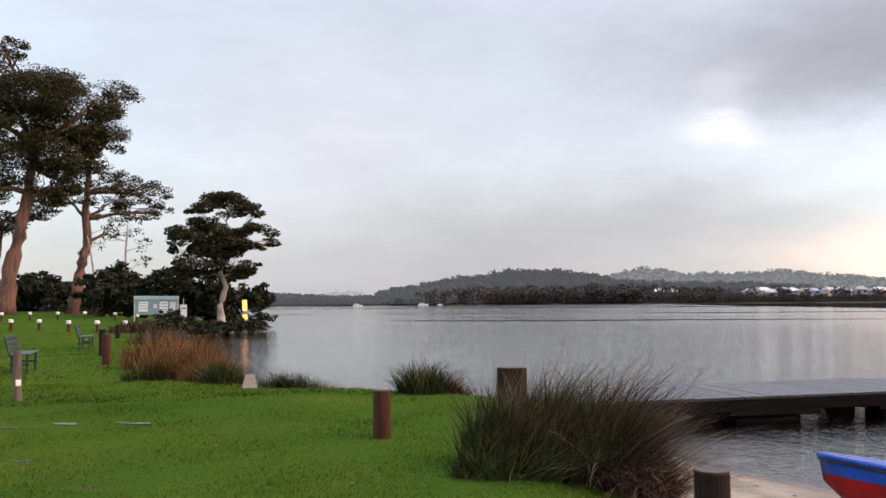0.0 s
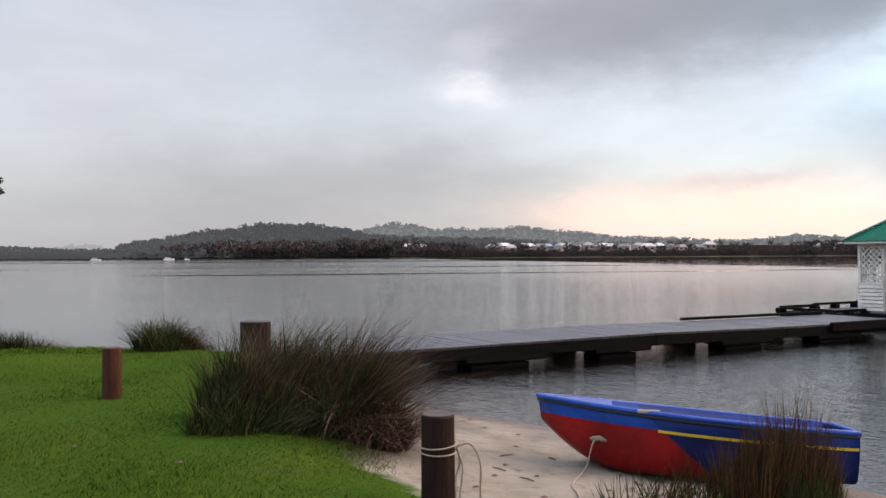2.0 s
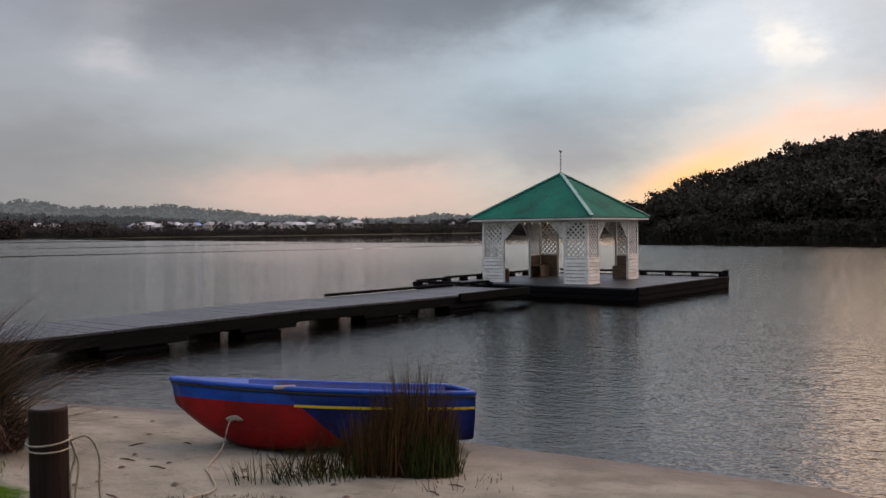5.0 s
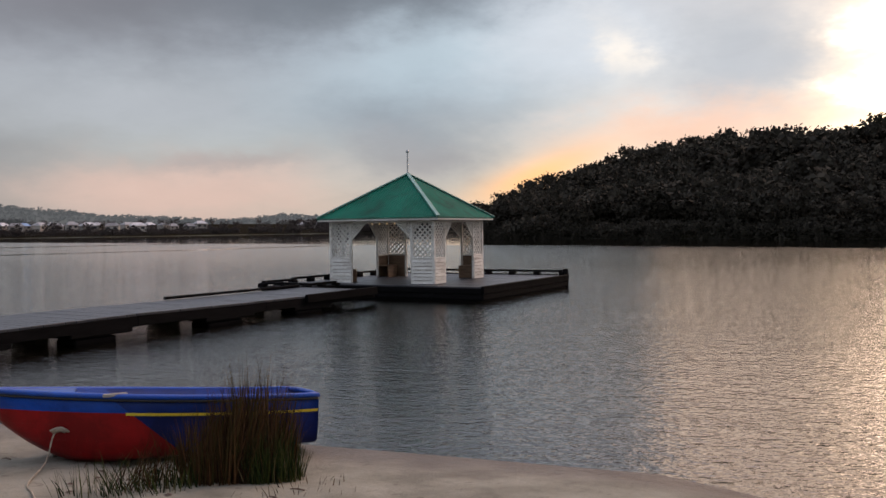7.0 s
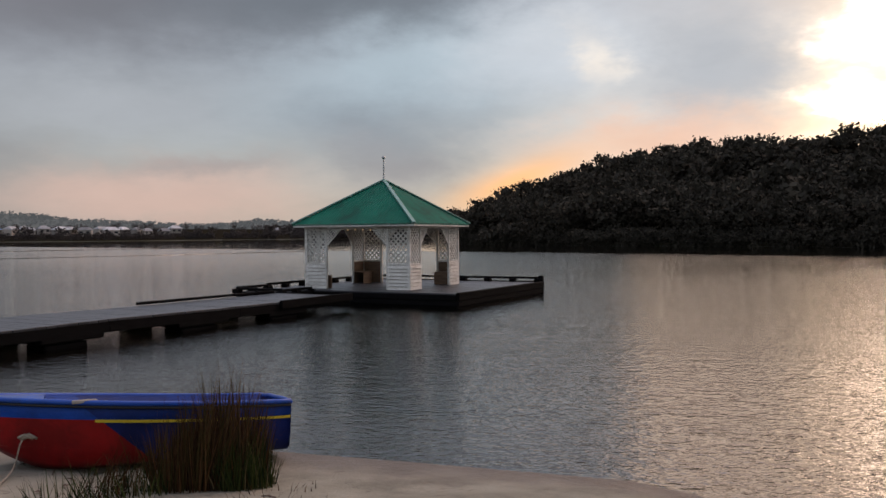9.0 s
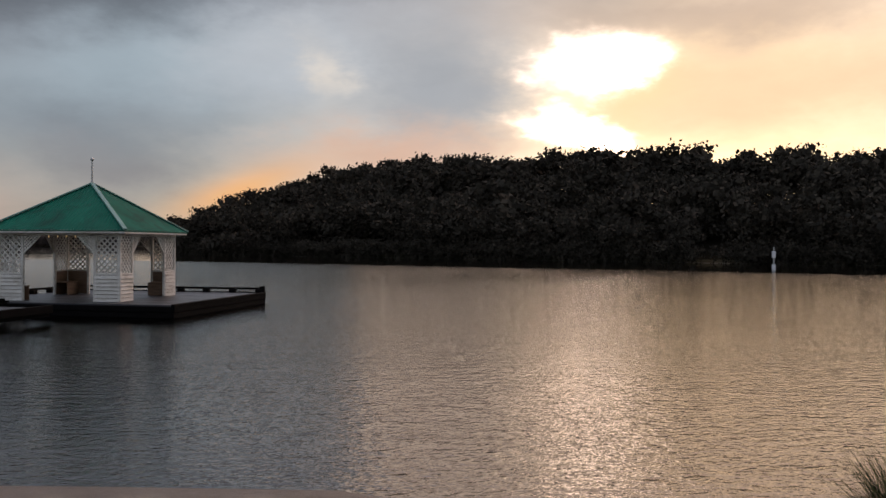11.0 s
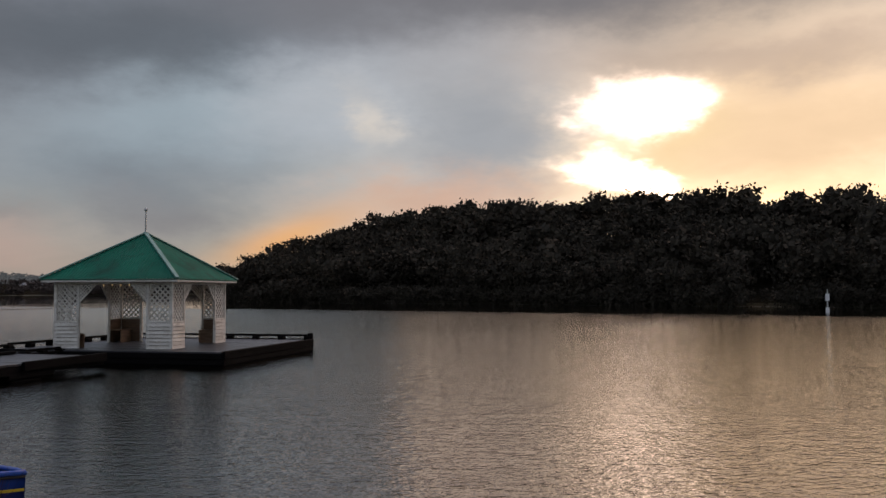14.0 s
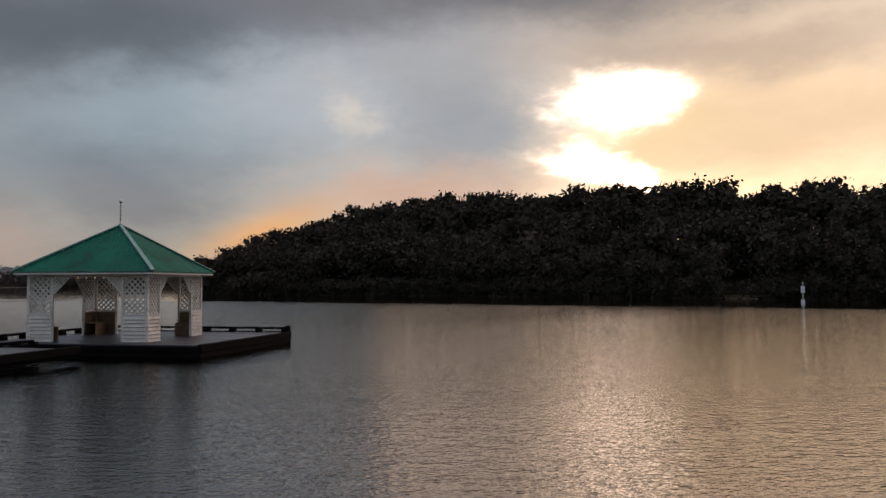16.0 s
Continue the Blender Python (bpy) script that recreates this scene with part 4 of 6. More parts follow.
# ---- the dinghy on the beach ----
def build_dinghy():
    """Local x from the transom to the bow, y to port, z up from the keel."""
    L, n = 2.75, 30
    bow, stern = Vector((4.91, 6.87, 0.91)), Vector((7.61, 6.42, 0.675))
    half = 0.57
    d = (bow - stern).to_2d()
    ang = math.atan2(d.y, d.x)
    ang -= math.asin(half / d.length)
    ax = Vector((math.cos(ang), math.sin(ang)))
    side = Vector((-ax.y, ax.x))          # port side
    mid = stern.to_2d() - side * half
    z0 = 0.072
    boat = thing("dinghy", Matrix.Translation((mid.x, mid.y, z0)) @ Matrix.Rotation(ang, 4, "Z") @ Matrix.Rotation(radians(6.6), 4, "X"),
                 "small blue and red wooden dinghy drawn up on sand", "boat")

    def sheer(t):
        return 0.49 + 0.235 * t ** 1.3

    def beamw(t):
        return (0.60 + 0.10 * math.sin(math.pi * min(1, t * 1.15))) * (1 - max(0, (t - 0.42) / 0.58) ** 2.6) + 0.012

    def keel(t):
        return 0.0 + 0.0 * t + max(0, (t - 0.66) / 0.34) ** 2.0 * 0.50

    def ring(t, inset=0.0):
        """Half section from keel to gunwale on port."""
        s, k = sheer(t), keel(t)
        w = max(0.004, beamw(t) - inset)
        k = k + inset * 0.8
        pts = []
        for j in range(9):
            a = j / 8
            if a < 0.5:
                b2 = a / 0.5
                pts.append((0.74 * w * b2 ** 0.9, k + (0.10 + 0.06 * t) * (s - k) * b2 ** 1.6))
            else:
                b2 = (a - 0.5) / 0.5
                pts.append((w * (0.74 + 0.26 * b2 ** 0.75), k + (s - k) * ((0.10 + 0.06 * t) + (0.90 - 0.06 * t) * b2)))
        return pts

    raked = lambda t, z: L * t + (0.16 * (z - keel(t)) * t ** 3 if t > 0 else 0) - (0.10 * z if t == 0 else 0) * 0
    verts, faces = [], []
    m2 = 17
    for i in range(n):
        t = i / (n - 1)
        half_ring = ring(t)
        full = [(-y, z) for y, z in reversed(half_ring)] + half_ring[1:]
        for y, z in full:
            verts.append((raked(t, z), y, z))
    for i in range(n - 1):
        for j in range(m2 - 1):
            a = i * m2 + j
            faces.append((a, a + m2, a + m2 + 1, a + 1))
    faces.append(tuple(reversed(range(m2))))
    me = bpy.data.meshes.new("hull")
    me.from_pydata(verts, [], faces)
    me.materials.append(hull_paint(L))
    for p in me.polygons:
        p.use_smooth = len(p.vertices) == 4
    hull = ob = part("hull", me, None, boat, "red forefoot, blue topsides")
    sol = ob.modifiers.new("thickness", "SOLIDIFY")
    sol.thickness, sol.offset = 0.022, 1.0
    # gunwales, both sides, with a lip
    for sgn in (1, -1):
        path, rad = [], []
        for i in range(n):
            t = i / (n - 1)
            path.append((raked(t, sheer(t)), sgn * (beamw(t) + 0.008), sheer(t) + 0.004))
            rad.append(0.024)
        part("gunwale", Geo().tube(path, rad, 8), M_BLUE, boat, "worn blue gunwale", True)
        path = [(raked(k / 30, sheer(k / 30)), sgn * (beamw(k / 30) + 0.012), sheer(k / 30) - 0.030) for k in range(31)]
        part("rubbing_strake", Geo().tube(path, [0.012] * 31, 6), M_BLACK, hull, "thin dark rubbing strip", True)
        g = Geo()
        k = 26
        for i in range(k):
            t = 0.61 * i / (k - 1)
            s, w = sheer(t), beamw(t)
            for dz in (-0.127, -0.150):
                zz = s + dz - 0.02 * t
                fr = (zz - keel(t)) / (s - keel(t))
                b2 = max(0, (fr - 0.10 - 0.06 * t) / (0.90 - 0.06 * t))
                y = w * (0.74 + 0.26 * b2 ** 0.75) + 0.006
                g.v.append((L * t, sgn * y, zz))
        for i in range(k - 1):
            a = 2 * i
            g.f.append((a, a + 1, a + 3, a + 2))
        ob = part("stripe", g, M_YELLOW, hull, "yellow painted stripe")
        sol = ob.modifiers.new("thickness", "SOLIDIFY")
        sol.thickness = 0.006
    part("transom_rail", Geo().tube([(0, -0.61, 0.485), (0, -0.3, 0.50), (0, 0.3, 0.50), (0, 0.61, 0.485)], [0.022] * 4, 8), M_BLUE, boat, smooth=True)
    for x, z in ((0.5, 0.34), (1.3, 0.36), (2.0, 0.42)):
        w = beamw(x / L) - 0.05
        part("thwart", Geo().box((x, 0, z), (0.24, 2 * w * 0.84, 0.03), None, 0.006), M_BLUE, boat)
    deck = Geo()
    for i in range(9):
        t = 0.74 + 0.25 * i / 8
        for j in range(7):
            u = -1 + j / 3
            deck.v.append((raked(t, sheer(t)), u * beamw(t), sheer(t) + 0.006 + 0.035 * (1 - u * u) * (beamw(t) / 0.6)))
    deck.f += [(7 * i + j, 7 * i + j + 7, 7 * i + j + 8, 7 * i + j + 1) for i in range(8) for j in range(6)]
    ob = part("foredeck", deck, M_BLUE, boat, "cambered blue foredeck", True)
    ob.modifiers.new("thickness", "SOLIDIFY").thickness = 0.016
    # foredeck edge board, pale chafed patch on the port gunwale
    t = 0.70
    w = beamw(t)
    part("chafe_patch", Geo().box((L * 0.64, beamw(0.64) + 0.012, sheer(0.64) + 0.012), (0.20, 0.05, 0.032), pose(0, 0, 0, 0, 0, 0), 0.008), M_STONE, boat, "pale chafed patch")
    part("keel_strip", Geo().box((0.95, 0, -0.02), (1.7, 0.05, 0.05), None, 0.01), M_BLACK, hull)
    # mooring eye on the bow
    t = 0.80
    y, z = ring(t)[5]
    px = L * t
    eye_at = Vector((px, y + 0.03, z + 0.06))
    part("mooring_eye", Geo().tube([eye_at + Vector((0.03, -0.03, 0)), eye_at + Vector((0.02, 0.02, 0.02)), eye_at + Vector((-0.02, 0.02, 0.02)), eye_at + Vector((-0.03, -0.03, 0))], [0.014] * 4, 6), M_PALEMETAL, boat, smooth=True)
    kn = Geo()
    for k in range(4):
        a = eye_at + Vector((0.015 * k - 0.02, 0.025 + 0.004 * k, 0.012 * (k % 2)))
        kn.tube([a + Vector((-0.05, 0.0, -0.012)), a + Vector((0, 0.022, 0.014)), a + Vector((0.05, 0.0, -0.005))], [0.012, 0.015, 0.012], 6)
    part("knot", kn, M_ROPE, boat, "pale rope knot", True)
    return boat.matrix_world @ eye_at


EYE = build_dinghy()


# ---- posts ----
def round_post(name, x, y, height, r, mat, label, sunk=0.12, top=M_POSTTOP, lean=(0, 0), group=""):
    z = gz(x, y)
    post = thing(name, pose(x, y, z, lean[0], lean[1], random.uniform(0, 360)), label, "post", group)
    zs = [-sunk, 0.0, height * 0.3, height * 0.65, height - 0.012, height]
    rs = [r * 1.03, r * 1.02, r, r * 0.99, r * 0.985, r * 0.94]
    part("shaft", Geo().tube([(0, 0, z) for z in zs], rs, 22, True, 0.03), mat, post, smooth=False)
    part("cut_top", Geo().tube([(0, 0, height - 0.004), (0, 0, height + 0.004)], [r * 0.90, r * 0.88], 22), top, post, "weathered sawn end")
    return post


MOOR = (3.75, 5.44)
moor_z = gz(*MOOR)
moor = round_post("mooring_post", *MOOR, 1.13 - moor_z, 0.112, M_POST, "dark brown round mooring post with rope round it")
lawn_post = round_post("lawn_post", 0.95, 10.08, 0.555, 0.105, M_POSTRED, "reddish brown bollard standing on the lawn")
pile_post = round_post("jetty_pile", 2.46, 14.1, 1.13 - gz(2.46, 14.1), 0.245, M_POST, "thick dark square-cut pile at jetty head")
round_post("lawn_post", -8.15, 22.0, 0.80, 0.11, M_POSTRED, "tall reddish bollard on the lawn")
round_post("lawn_post", -10.0, 25.6, 0.80, 0.115, M_POST, "weathered dark bollard on the lawn")
round_post("lawn_post", -15.6, 38.6, 0.62, 0.11, M_POST, "dark bollard on the lawn edge")
round_post("lawn_post", -18.5, 46.2, 0.55, 0.11, M_POST, "dark bollard near the reeds")
old = round_post("old_post", -5.55, 13.5, 0.82, 0.065, M_POSTGREY, "split silvered timber post with white tag", lean=(1, -1.5))
part("tag", Geo().box((0.075, -0.02, 0.30), (0.03, 0.08, 0.10), None, 0.004), M_BOATWHITE, old, "small white tag")


def rope_thing():
    rope = thing("rope", pose(0, 0, 0), "pale rope looped round a post and trailing over sand", "rope")
    cx, cy = MOOR
    z = moor_z
    for k, h in enumerate((0.39, 0.43)):
        path = [(cx + 0.125 * math.cos(a), cy + 0.125 * math.sin(a), z + h + 0.012 * math.sin(a * 1 + k)) for a in np.linspace(0, 2 * math.pi, 25)]
        part("coil", Geo().tube(path, [0.0058] * 25, 6, False), M_ROPE, rope, smooth=True)
    a = Vector((cx + 0.115, cy - 0.045, z + 0.42))

    def trail(pts, r=0.008, n=40):
        pts = [Vector(p) for p in pts]
        path = []
        for i in range(n):
            u = i / (n - 1) * (len(pts) - 1)
            k = min(int(u), len(pts) - 2)
            f = u - k
            p0, p1, p2, p3 = pts[max(k - 1, 0)], pts[k], pts[k + 1], pts[min(k + 2, len(pts) - 1)]
            path.append(0.5 * ((2 * p1) + (p2 - p0) * f + (2 * p0 - 5 * p1 + 4 * p2 - p3) * f * f + (3 * p1 - p0 - 3 * p2 + p3) * f ** 3))
        part("trailing_end", Geo().tube(path, [r] * n, 6), M_ROPE, rope, smooth=True)
    g1 = lambda x, y, up=0.012: (x, y, gz(x, y) + up)
    trail([a, a + Vector((0.035, -0.03, -0.14)), a + Vector((0.015, -0.03, -0.32)), g1(a.x + 0.03, a.y - 0.03)], 0.007, 20)
    trail([a, a + Vector((0.02, -0.01, -0.10)), a + Vector((-0.01, -0.02, -0.22)), g1(a.x - 0.01, a.y - 0.05)], 0.007, 20)
    e = EYE
    trail([a, a + Vector((0.09, -0.02, 0.015)), a + Vector((0.16, 0.0, -0.12)), g1(a.x + 0.20, a.y + 0.02), g1(4.45, 5.55), g1(4.9, 5.9), g1(5.05, 6.35), g1(5.15, 6.75),
           tuple(e + Vector((-0.16, -0.10, -0.22))), tuple(e + Vector((-0.07, -0.03, -0.03))), tuple(e)], 0.0075, 90)


rope_thing()


# ---- reeds, sedges and grass ----
def blade_mesh(name, rng, roots, heights, lean, droop, width, mat, seg=4, spread=0.25):
    """Bent tapering blades; lean: mean lean per metre as (x, y)."""
    n = len(roots)
    roots, heights = np.asarray(roots, float), np.asarray(heights, float)
    az = rng.uniform(0, 2 * np.pi, n)
    wid = width * rng.uniform(0.6, 1.3, n)
    out = rng.normal(0, spread, (n, 2)) + np.asarray(lean)
    bend = droop * rng.uniform(0.3, 1.7, n)
    verts = np.zeros((n, seg * 2 + 1, 3))
    sx, sy = np.cos(az), np.sin(az)
    for k in range(seg + 1):
        f = k / seg
        g = f * heights
        px = roots[:, 0] + out[:, 0] * (g + bend * heights * f * f)
        py = roots[:, 1] + out[:, 1] * (g + bend * heights * f * f)
        pz = roots[:, 2] + g * (1 - 0.25 * bend * f * f)
        w = wid * (1 - f ** 1.6) / 2
        if k < seg:
            verts[:, 2 * k] = np.stack([px - sx * w, py - sy * w, pz], -1)
            verts[:, 2 * k + 1] = np.stack([px + sx * w, py + sy * w, pz], -1)
        else:
            verts[:, 2 * k] = np.stack([px, py, pz], -1)
    base = (np.arange(n) * (seg * 2 + 1))[:, None]
    tris = []
    for k in range(seg - 1):
        a = 2 * k
        tris += [(a, a + 1, a + 3), (a, a + 3, a + 2)]
    tris.append((2 * seg - 2, 2 * seg - 1, 2 * seg))
    faces = (base[:, :, None] + np.asarray(tris)[None]).reshape(-1, 3)
    return grid_faces(verts.reshape(-1, 3), faces, name, mat, False)


def reeds(name, label, seed, blobs, category="reeds"):
    """blobs: (x, y, rx, ry, count, height, lean x, lean y, droop, spread, width, material, part name)."""
    rng = np.random.default_rng(seed)
    cx, cy = blobs[0][0], blobs[0][1]
    t = thing(name, pose(cx, cy, gz(cx, cy)), label, category)
    zz = gz(cx, cy)
    for x, y, rx, ry, n, h, lx, ly, droop, spread, width, mat, pname in blobs:
        r, a = np.sqrt(rng.uniform(0, 1, n)), rng.uniform(0, 2 * np.pi, n)
        px, py = x + rx * r * np.cos(a), y + ry * r * np.sin(a)
        pz = ground_height(px, py) - 0.02
        hh = h * (1 - 0.35 * r ** 2) * rng.uniform(0.55, 1.12, n)
        # blades grow in tufts, each with its own lean and height
        tufts = max(4, int(n / 70))
        seat = rng.integers(0, n, tufts)
        own = np.argmin((px[:, None] - px[seat][None]) ** 2 + (py[:, None] - py[seat][None]) ** 2, axis=1)
        tall = rng.uniform(0.72, 1.12, tufts)
        away = rng.normal(0, 0.6 * spread, (tufts, 2))
        hh = hh * tall[own]
        me = blade_mesh(pname, rng, np.stack([px - cx, py - cy, pz - zz], -1), hh, np.stack([lx + away[own, 0], ly + away[own, 1]], -1), droop, width, mat, spread=0.7 * spread)
        tagged(part("foliage", me, None, t), pname.replace("_", " ") + " of the clump", kind="stuff")
    return t


# wind leans everything towards +x
reeds("reed_bank", "large wind-bent clump of green and brown reeds", 1, [
    (2.30, 8.40, 0.34, 0.42, 1300, 0.95, 0.10, 0.0, 0.6, 0.26, 0.012, M_REED, "green_blades"),
    (2.72, 8.34, 0.36, 0.45, 1900, 1.16, 0.24, 0.0, 0.6, 0.24, 0.012, M_REED, "green_blades"),
    (2.62, 8.36, 0.42, 0.45, 800, 1.10, 0.26, 0.0, 0.6, 0.26, 0.010, M_REEDBROWN, "brown_blades"),
    (3.30, 8.22, 0.36, 0.42, 1700, 1.24, 0.17, 0.0, 0.6, 0.22, 0.012, M_REEDBROWN, "brown_blades"),
    (3.22, 8.12, 0.32, 0.36, 1100, 1.18, 0.22, 0.0, 0.7, 0.24, 0.012, M_REED, "green_blades"),
    (3.56, 7.98, 0.36, 0.34, 1700, 0.95, 0.12, -0.18, 1.4, 0.34, 0.011, M_REEDBROWN, "drooping_blades"),
    (3.58, 7.86, 0.34, 0.26, 700, 0.70, 0.10, -0.22, 1.8, 0.42, 0.008, M_SEEDHEAD, "drooping_stalks"),
    (2.66, 8.3, 0.62, 0.45, 520, 1.44, 0.40, 0.0, 0.5, 0.18, 0.007, M_SEEDHEAD, "seed_stalks"),
    (3.35, 8.2, 0.46, 0.4, 560, 1.46, 0.42, 0.0, 0.5, 0.16, 0.009, M_SEEDHEAD, "seed_stalks"),
    (2.5, 7.82, 0.6, 0.25, 800, 0.50, 0.18, -0.1, 0.9, 0.35, 0.012, M_REED, "low_blades"),
])
reeds("reed_tuft", "dark green rush tuft with brown skirt at the waterside", 2, [
    (0.88, 15.2, 0.42, 0.4, 1300, 0.78, 0.05, 0, 0.8, 0.36, 0.014, M_REED, "green_blades"),
    (1.30, 15.3, 0.30, 0.3, 900, 0.58, 0.20, 0, 1.2, 0.40, 0.014, M_SEDGE, "brown_blades")])
reeds("reed_tuft", "low green rushes on the lawn edge", 3, [
    (-1.75, 16.3, 0.62, 0.35, 1400, 0.55, 0.08, 0, 0.7, 0.34, 0.014, M_REED, "green_blades"),
    (-1.3, 16.35, 0.35, 0.3, 400, 0.42, 0.2, 0, 1.0, 0.40, 0.014, M_REEDBROWN, "brown_blades")])
reeds("reed_tuft", "sparse short rushes on the lawn edge", 4, [
    (-0.45, 16.25, 0.7, 0.25, 380, 0.38, 0.08, 0, 0.7, 0.34, 0.013, M_REED, "green_blades")])
reeds("reed_bed", "rust-coloured reed bed between lawn and lake", 5, [
    (-4.75, 18.4, 0.8, 1.1, 2400, 0.92, 0.10, 0, 0.6, 0.26, 0.018, M_REEDRUST, "rust_blades"),
    (-3.85, 17.5, 0.6, 0.6, 1400, 0.58, 0.10, 0, 0.6, 0.28, 0.018, M_REEDRUST, "rust_blades"),
    (-6.2, 22.0, 1.2, 2.2, 2200, 1.1, 0.10, 0, 0.6, 0.26, 0.022, M_REEDRUST, "rust_blades"),
    (-3.15, 16.9, 0.60, 0.45, 1500, 0.55, 0.08, 0, 0.7, 0.32, 0.016, M_REED, "green_blades"),
    (-4.9, 17.6, 0.8, 0.4, 900, 0.55, 0.08, 0, 0.7, 0.32, 0.016, M_REED, "green_blades")])
reeds("reed_bed", "brown reeds along the far side of the bay", 15, [
    (-12, 36.5, 1.2, 4.0, 1800, 0.9, 0.1, 0, 0.6, 0.3, 0.03, M_REEDBROWN, "brown_blades"),
    (-18.5, 48.5, 1.6, 3.5, 1600, 0.9, 0.1, 0, 0.6, 0.3, 0.04, M_REEDBROWN, "brown_blades")])
reeds("sedge_clump", "upright brown and green sedge in front of dinghy", 6, [
    (6.60, 5.88, 0.34, 0.28, 1300, 1.02, 0.03, 0, 0.3, 0.10, 0.009, M_SEDGE, "blades"),
    (6.35, 5.95, 0.34, 0.24, 1000, 0.90, 0.0, 0, 0.3, 0.12, 0.009, M_SEDGE, "blades"),
    (6.66, 5.72, 0.28, 0.18, 700, 0.55, 0.0, 0, 0.4, 0.16, 0.009, M_REED, "green_blades")])
reeds("sedge_clump", "sparse short sedge on the sand", 7, [
    (5.42, 6.12, 0.32, 0.20, 70, 0.42, 0.03, 0, 0.4, 0.22, 0.008, M_REED, "blades"),
    (5.85, 6.10, 0.36, 0.22, 170, 0.50, 0.03, 0, 0.4, 0.2, 0.008, M_SEDGE, "brown_blades"),
    (5.80, 5.95, 0.40, 0.24, 150, 0.34, 0.03, 0, 0.4, 0.25, 0.009, M_REED, "green_blades")])
reeds("sedge_clump", "thin scattered sedge shoots on the sand", 8, [
    (6.7, 5.2, 0.7, 0.35, 45, 0.15, 0.02, 0, 0.5, 0.25, 0.007, M_SEDGE, "blades"),
    (4.75, 5.45, 0.6, 0.35, 700, 0.09, 0.02, 0, 0.5, 0.4, 0.008, M_REED, "green_blades")])
reeds("sedge_clump", "brown-green reeds at the water's edge", 9, [
    (10.4, -0.62, 0.3, 0.35, 800, 0.92, -0.05, 0, 0.5, 0.2, 0.010, M_REED, "green_blades"),
    (10.35, -0.55, 0.35, 0.35, 400, 0.75, -0.08, 0, 0.6, 0.25, 0.010, M_SEDGE, "brown_blades")])


def lawn_blades():
    """Short turf on the near lawn, thinning with distance; and a ragged fringe on the sand edge."""
    rng = np.random.default_rng(11)
    for n, r0, span, h0, h1, wide, label in ((165000, 4.2, 15, 0.018, 0.048, 0.007, "short green turf blades on the lawn"), (70000, 15, 45, 0.02, 0.055, 0.022, "short green turf towards the trees")):
        r = r0 + span * rng.uniform(0, 1, n) ** 1.3
        a = np.radians(rng.uniform(-40, 34 if r0 < 10 else 2, n))
        x, y = 2.6 + r * np.sin(a), r * np.cos(a)
        z = ground_height(x, y)
        edge = 0.47 + 0.05 * np.sin(3.1 * x) * np.sin(2.7 * y + 1) + rng.normal(0, 0.012, n)
        ok = (z > edge) & (inside_distance(x, y, SHORE) > 0.25)
        x, y, z, r = x[ok], y[ok], z[ok], r[ok]
        h = rng.uniform(h0, h1, len(x)) * (1 + 0.5 * np.sin(x * 2.3) * np.sin(y * 1.9))
        me = blade_mesh("grass", rng, np.stack([x, y, z - 0.005], -1), h, (0.15, 0), 0.6, wide, M_GRASS, seg=2, spread=0.45)
        tagged(new("grass", me), label, "grass", kind="stuff")


lawn_blades()


# ---- trees ----
def crown_mesh(name, rng, clumps, leaf, per, mat, flat=0.6):
    """Leaf sprays gathered in uneven clumps; clumps: (x, y, z, rx, ry, rz, weight)."""
    allv = []
    for x, y, z, rx, ry, rz, wt in clumps:
        n = int(per * wt * rx * ry * rz / 1.0) + 40
        sub = max(7, int(9 * wt * (rx * ry * rz) ** 0.45))
        # sub-clumps sit mostly near the shell
        d = rng.normal(0, 1, (sub, 3))
        d /= np.linalg.norm(d, axis=1)[:, None]
        d *= rng.uniform(0.35, 1.0, sub)[:, None] ** 0.5
        cen = np.array([x, y, z]) + d * np.array([rx, ry, rz])
        size = np.array([rx, ry, rz]) * rng.uniform(0.27, 0.46, sub)[:, None] * np.array([1.15, 1.15, 0.85])
        pick = rng.integers(0, sub, n)
        q = rng.normal(0, 1, (n, 3))
        q /= np.linalg.norm(q, axis=1)[:, None]
        q *= rng.uniform(0, 1, n)[:, None] ** 0.33
        # sprays dome upwards and thin out below
        q[:, 2] = np.where(q[:, 2] < 0, q[:, 2] * 0.7, q[:, 2])
        p = cen[pick] + q * size[pick]
        allv.append(p)
    p = np.concatenate(allv)
    n = len(p)
    a = rng.normal(0, 1, (n, 3))
    a[:, 2] *= flat
    a /= np.linalg.norm(a, axis=1)[:, None]
    b = np.cross(a, rng.normal(0, 1, (n, 3)))
    b /= np.linalg.norm(b, axis=1)[:, None]
    s = leaf * rng.uniform(0.6, 1.5, n)[:, None]
    verts = np.stack([p - a * s, p + b * s * 0.45, p + a * s, p - b * s * 0.45], 1).reshape(-1, 3)
    faces = np.arange(4 * n).reshape(-1, 4)
    return grid_faces(verts, faces, name, mat, False)


def bent(a, b, rng, k=5, wob=0.06):
    a, b = Vector(a), Vector(b)
    L = (b - a).length
    out = []
    for i in range(k + 1):
        f = i / k
        w = wob * L * math.sin(math.pi * f)
        out.append(a.lerp(b, f) + Vector((rng.normal(0, w), rng.normal(0, w), rng.normal(0, w * 0.5))) + Vector((0, 0, 0.08 * L * math.sin(math.pi * f))))
    return out


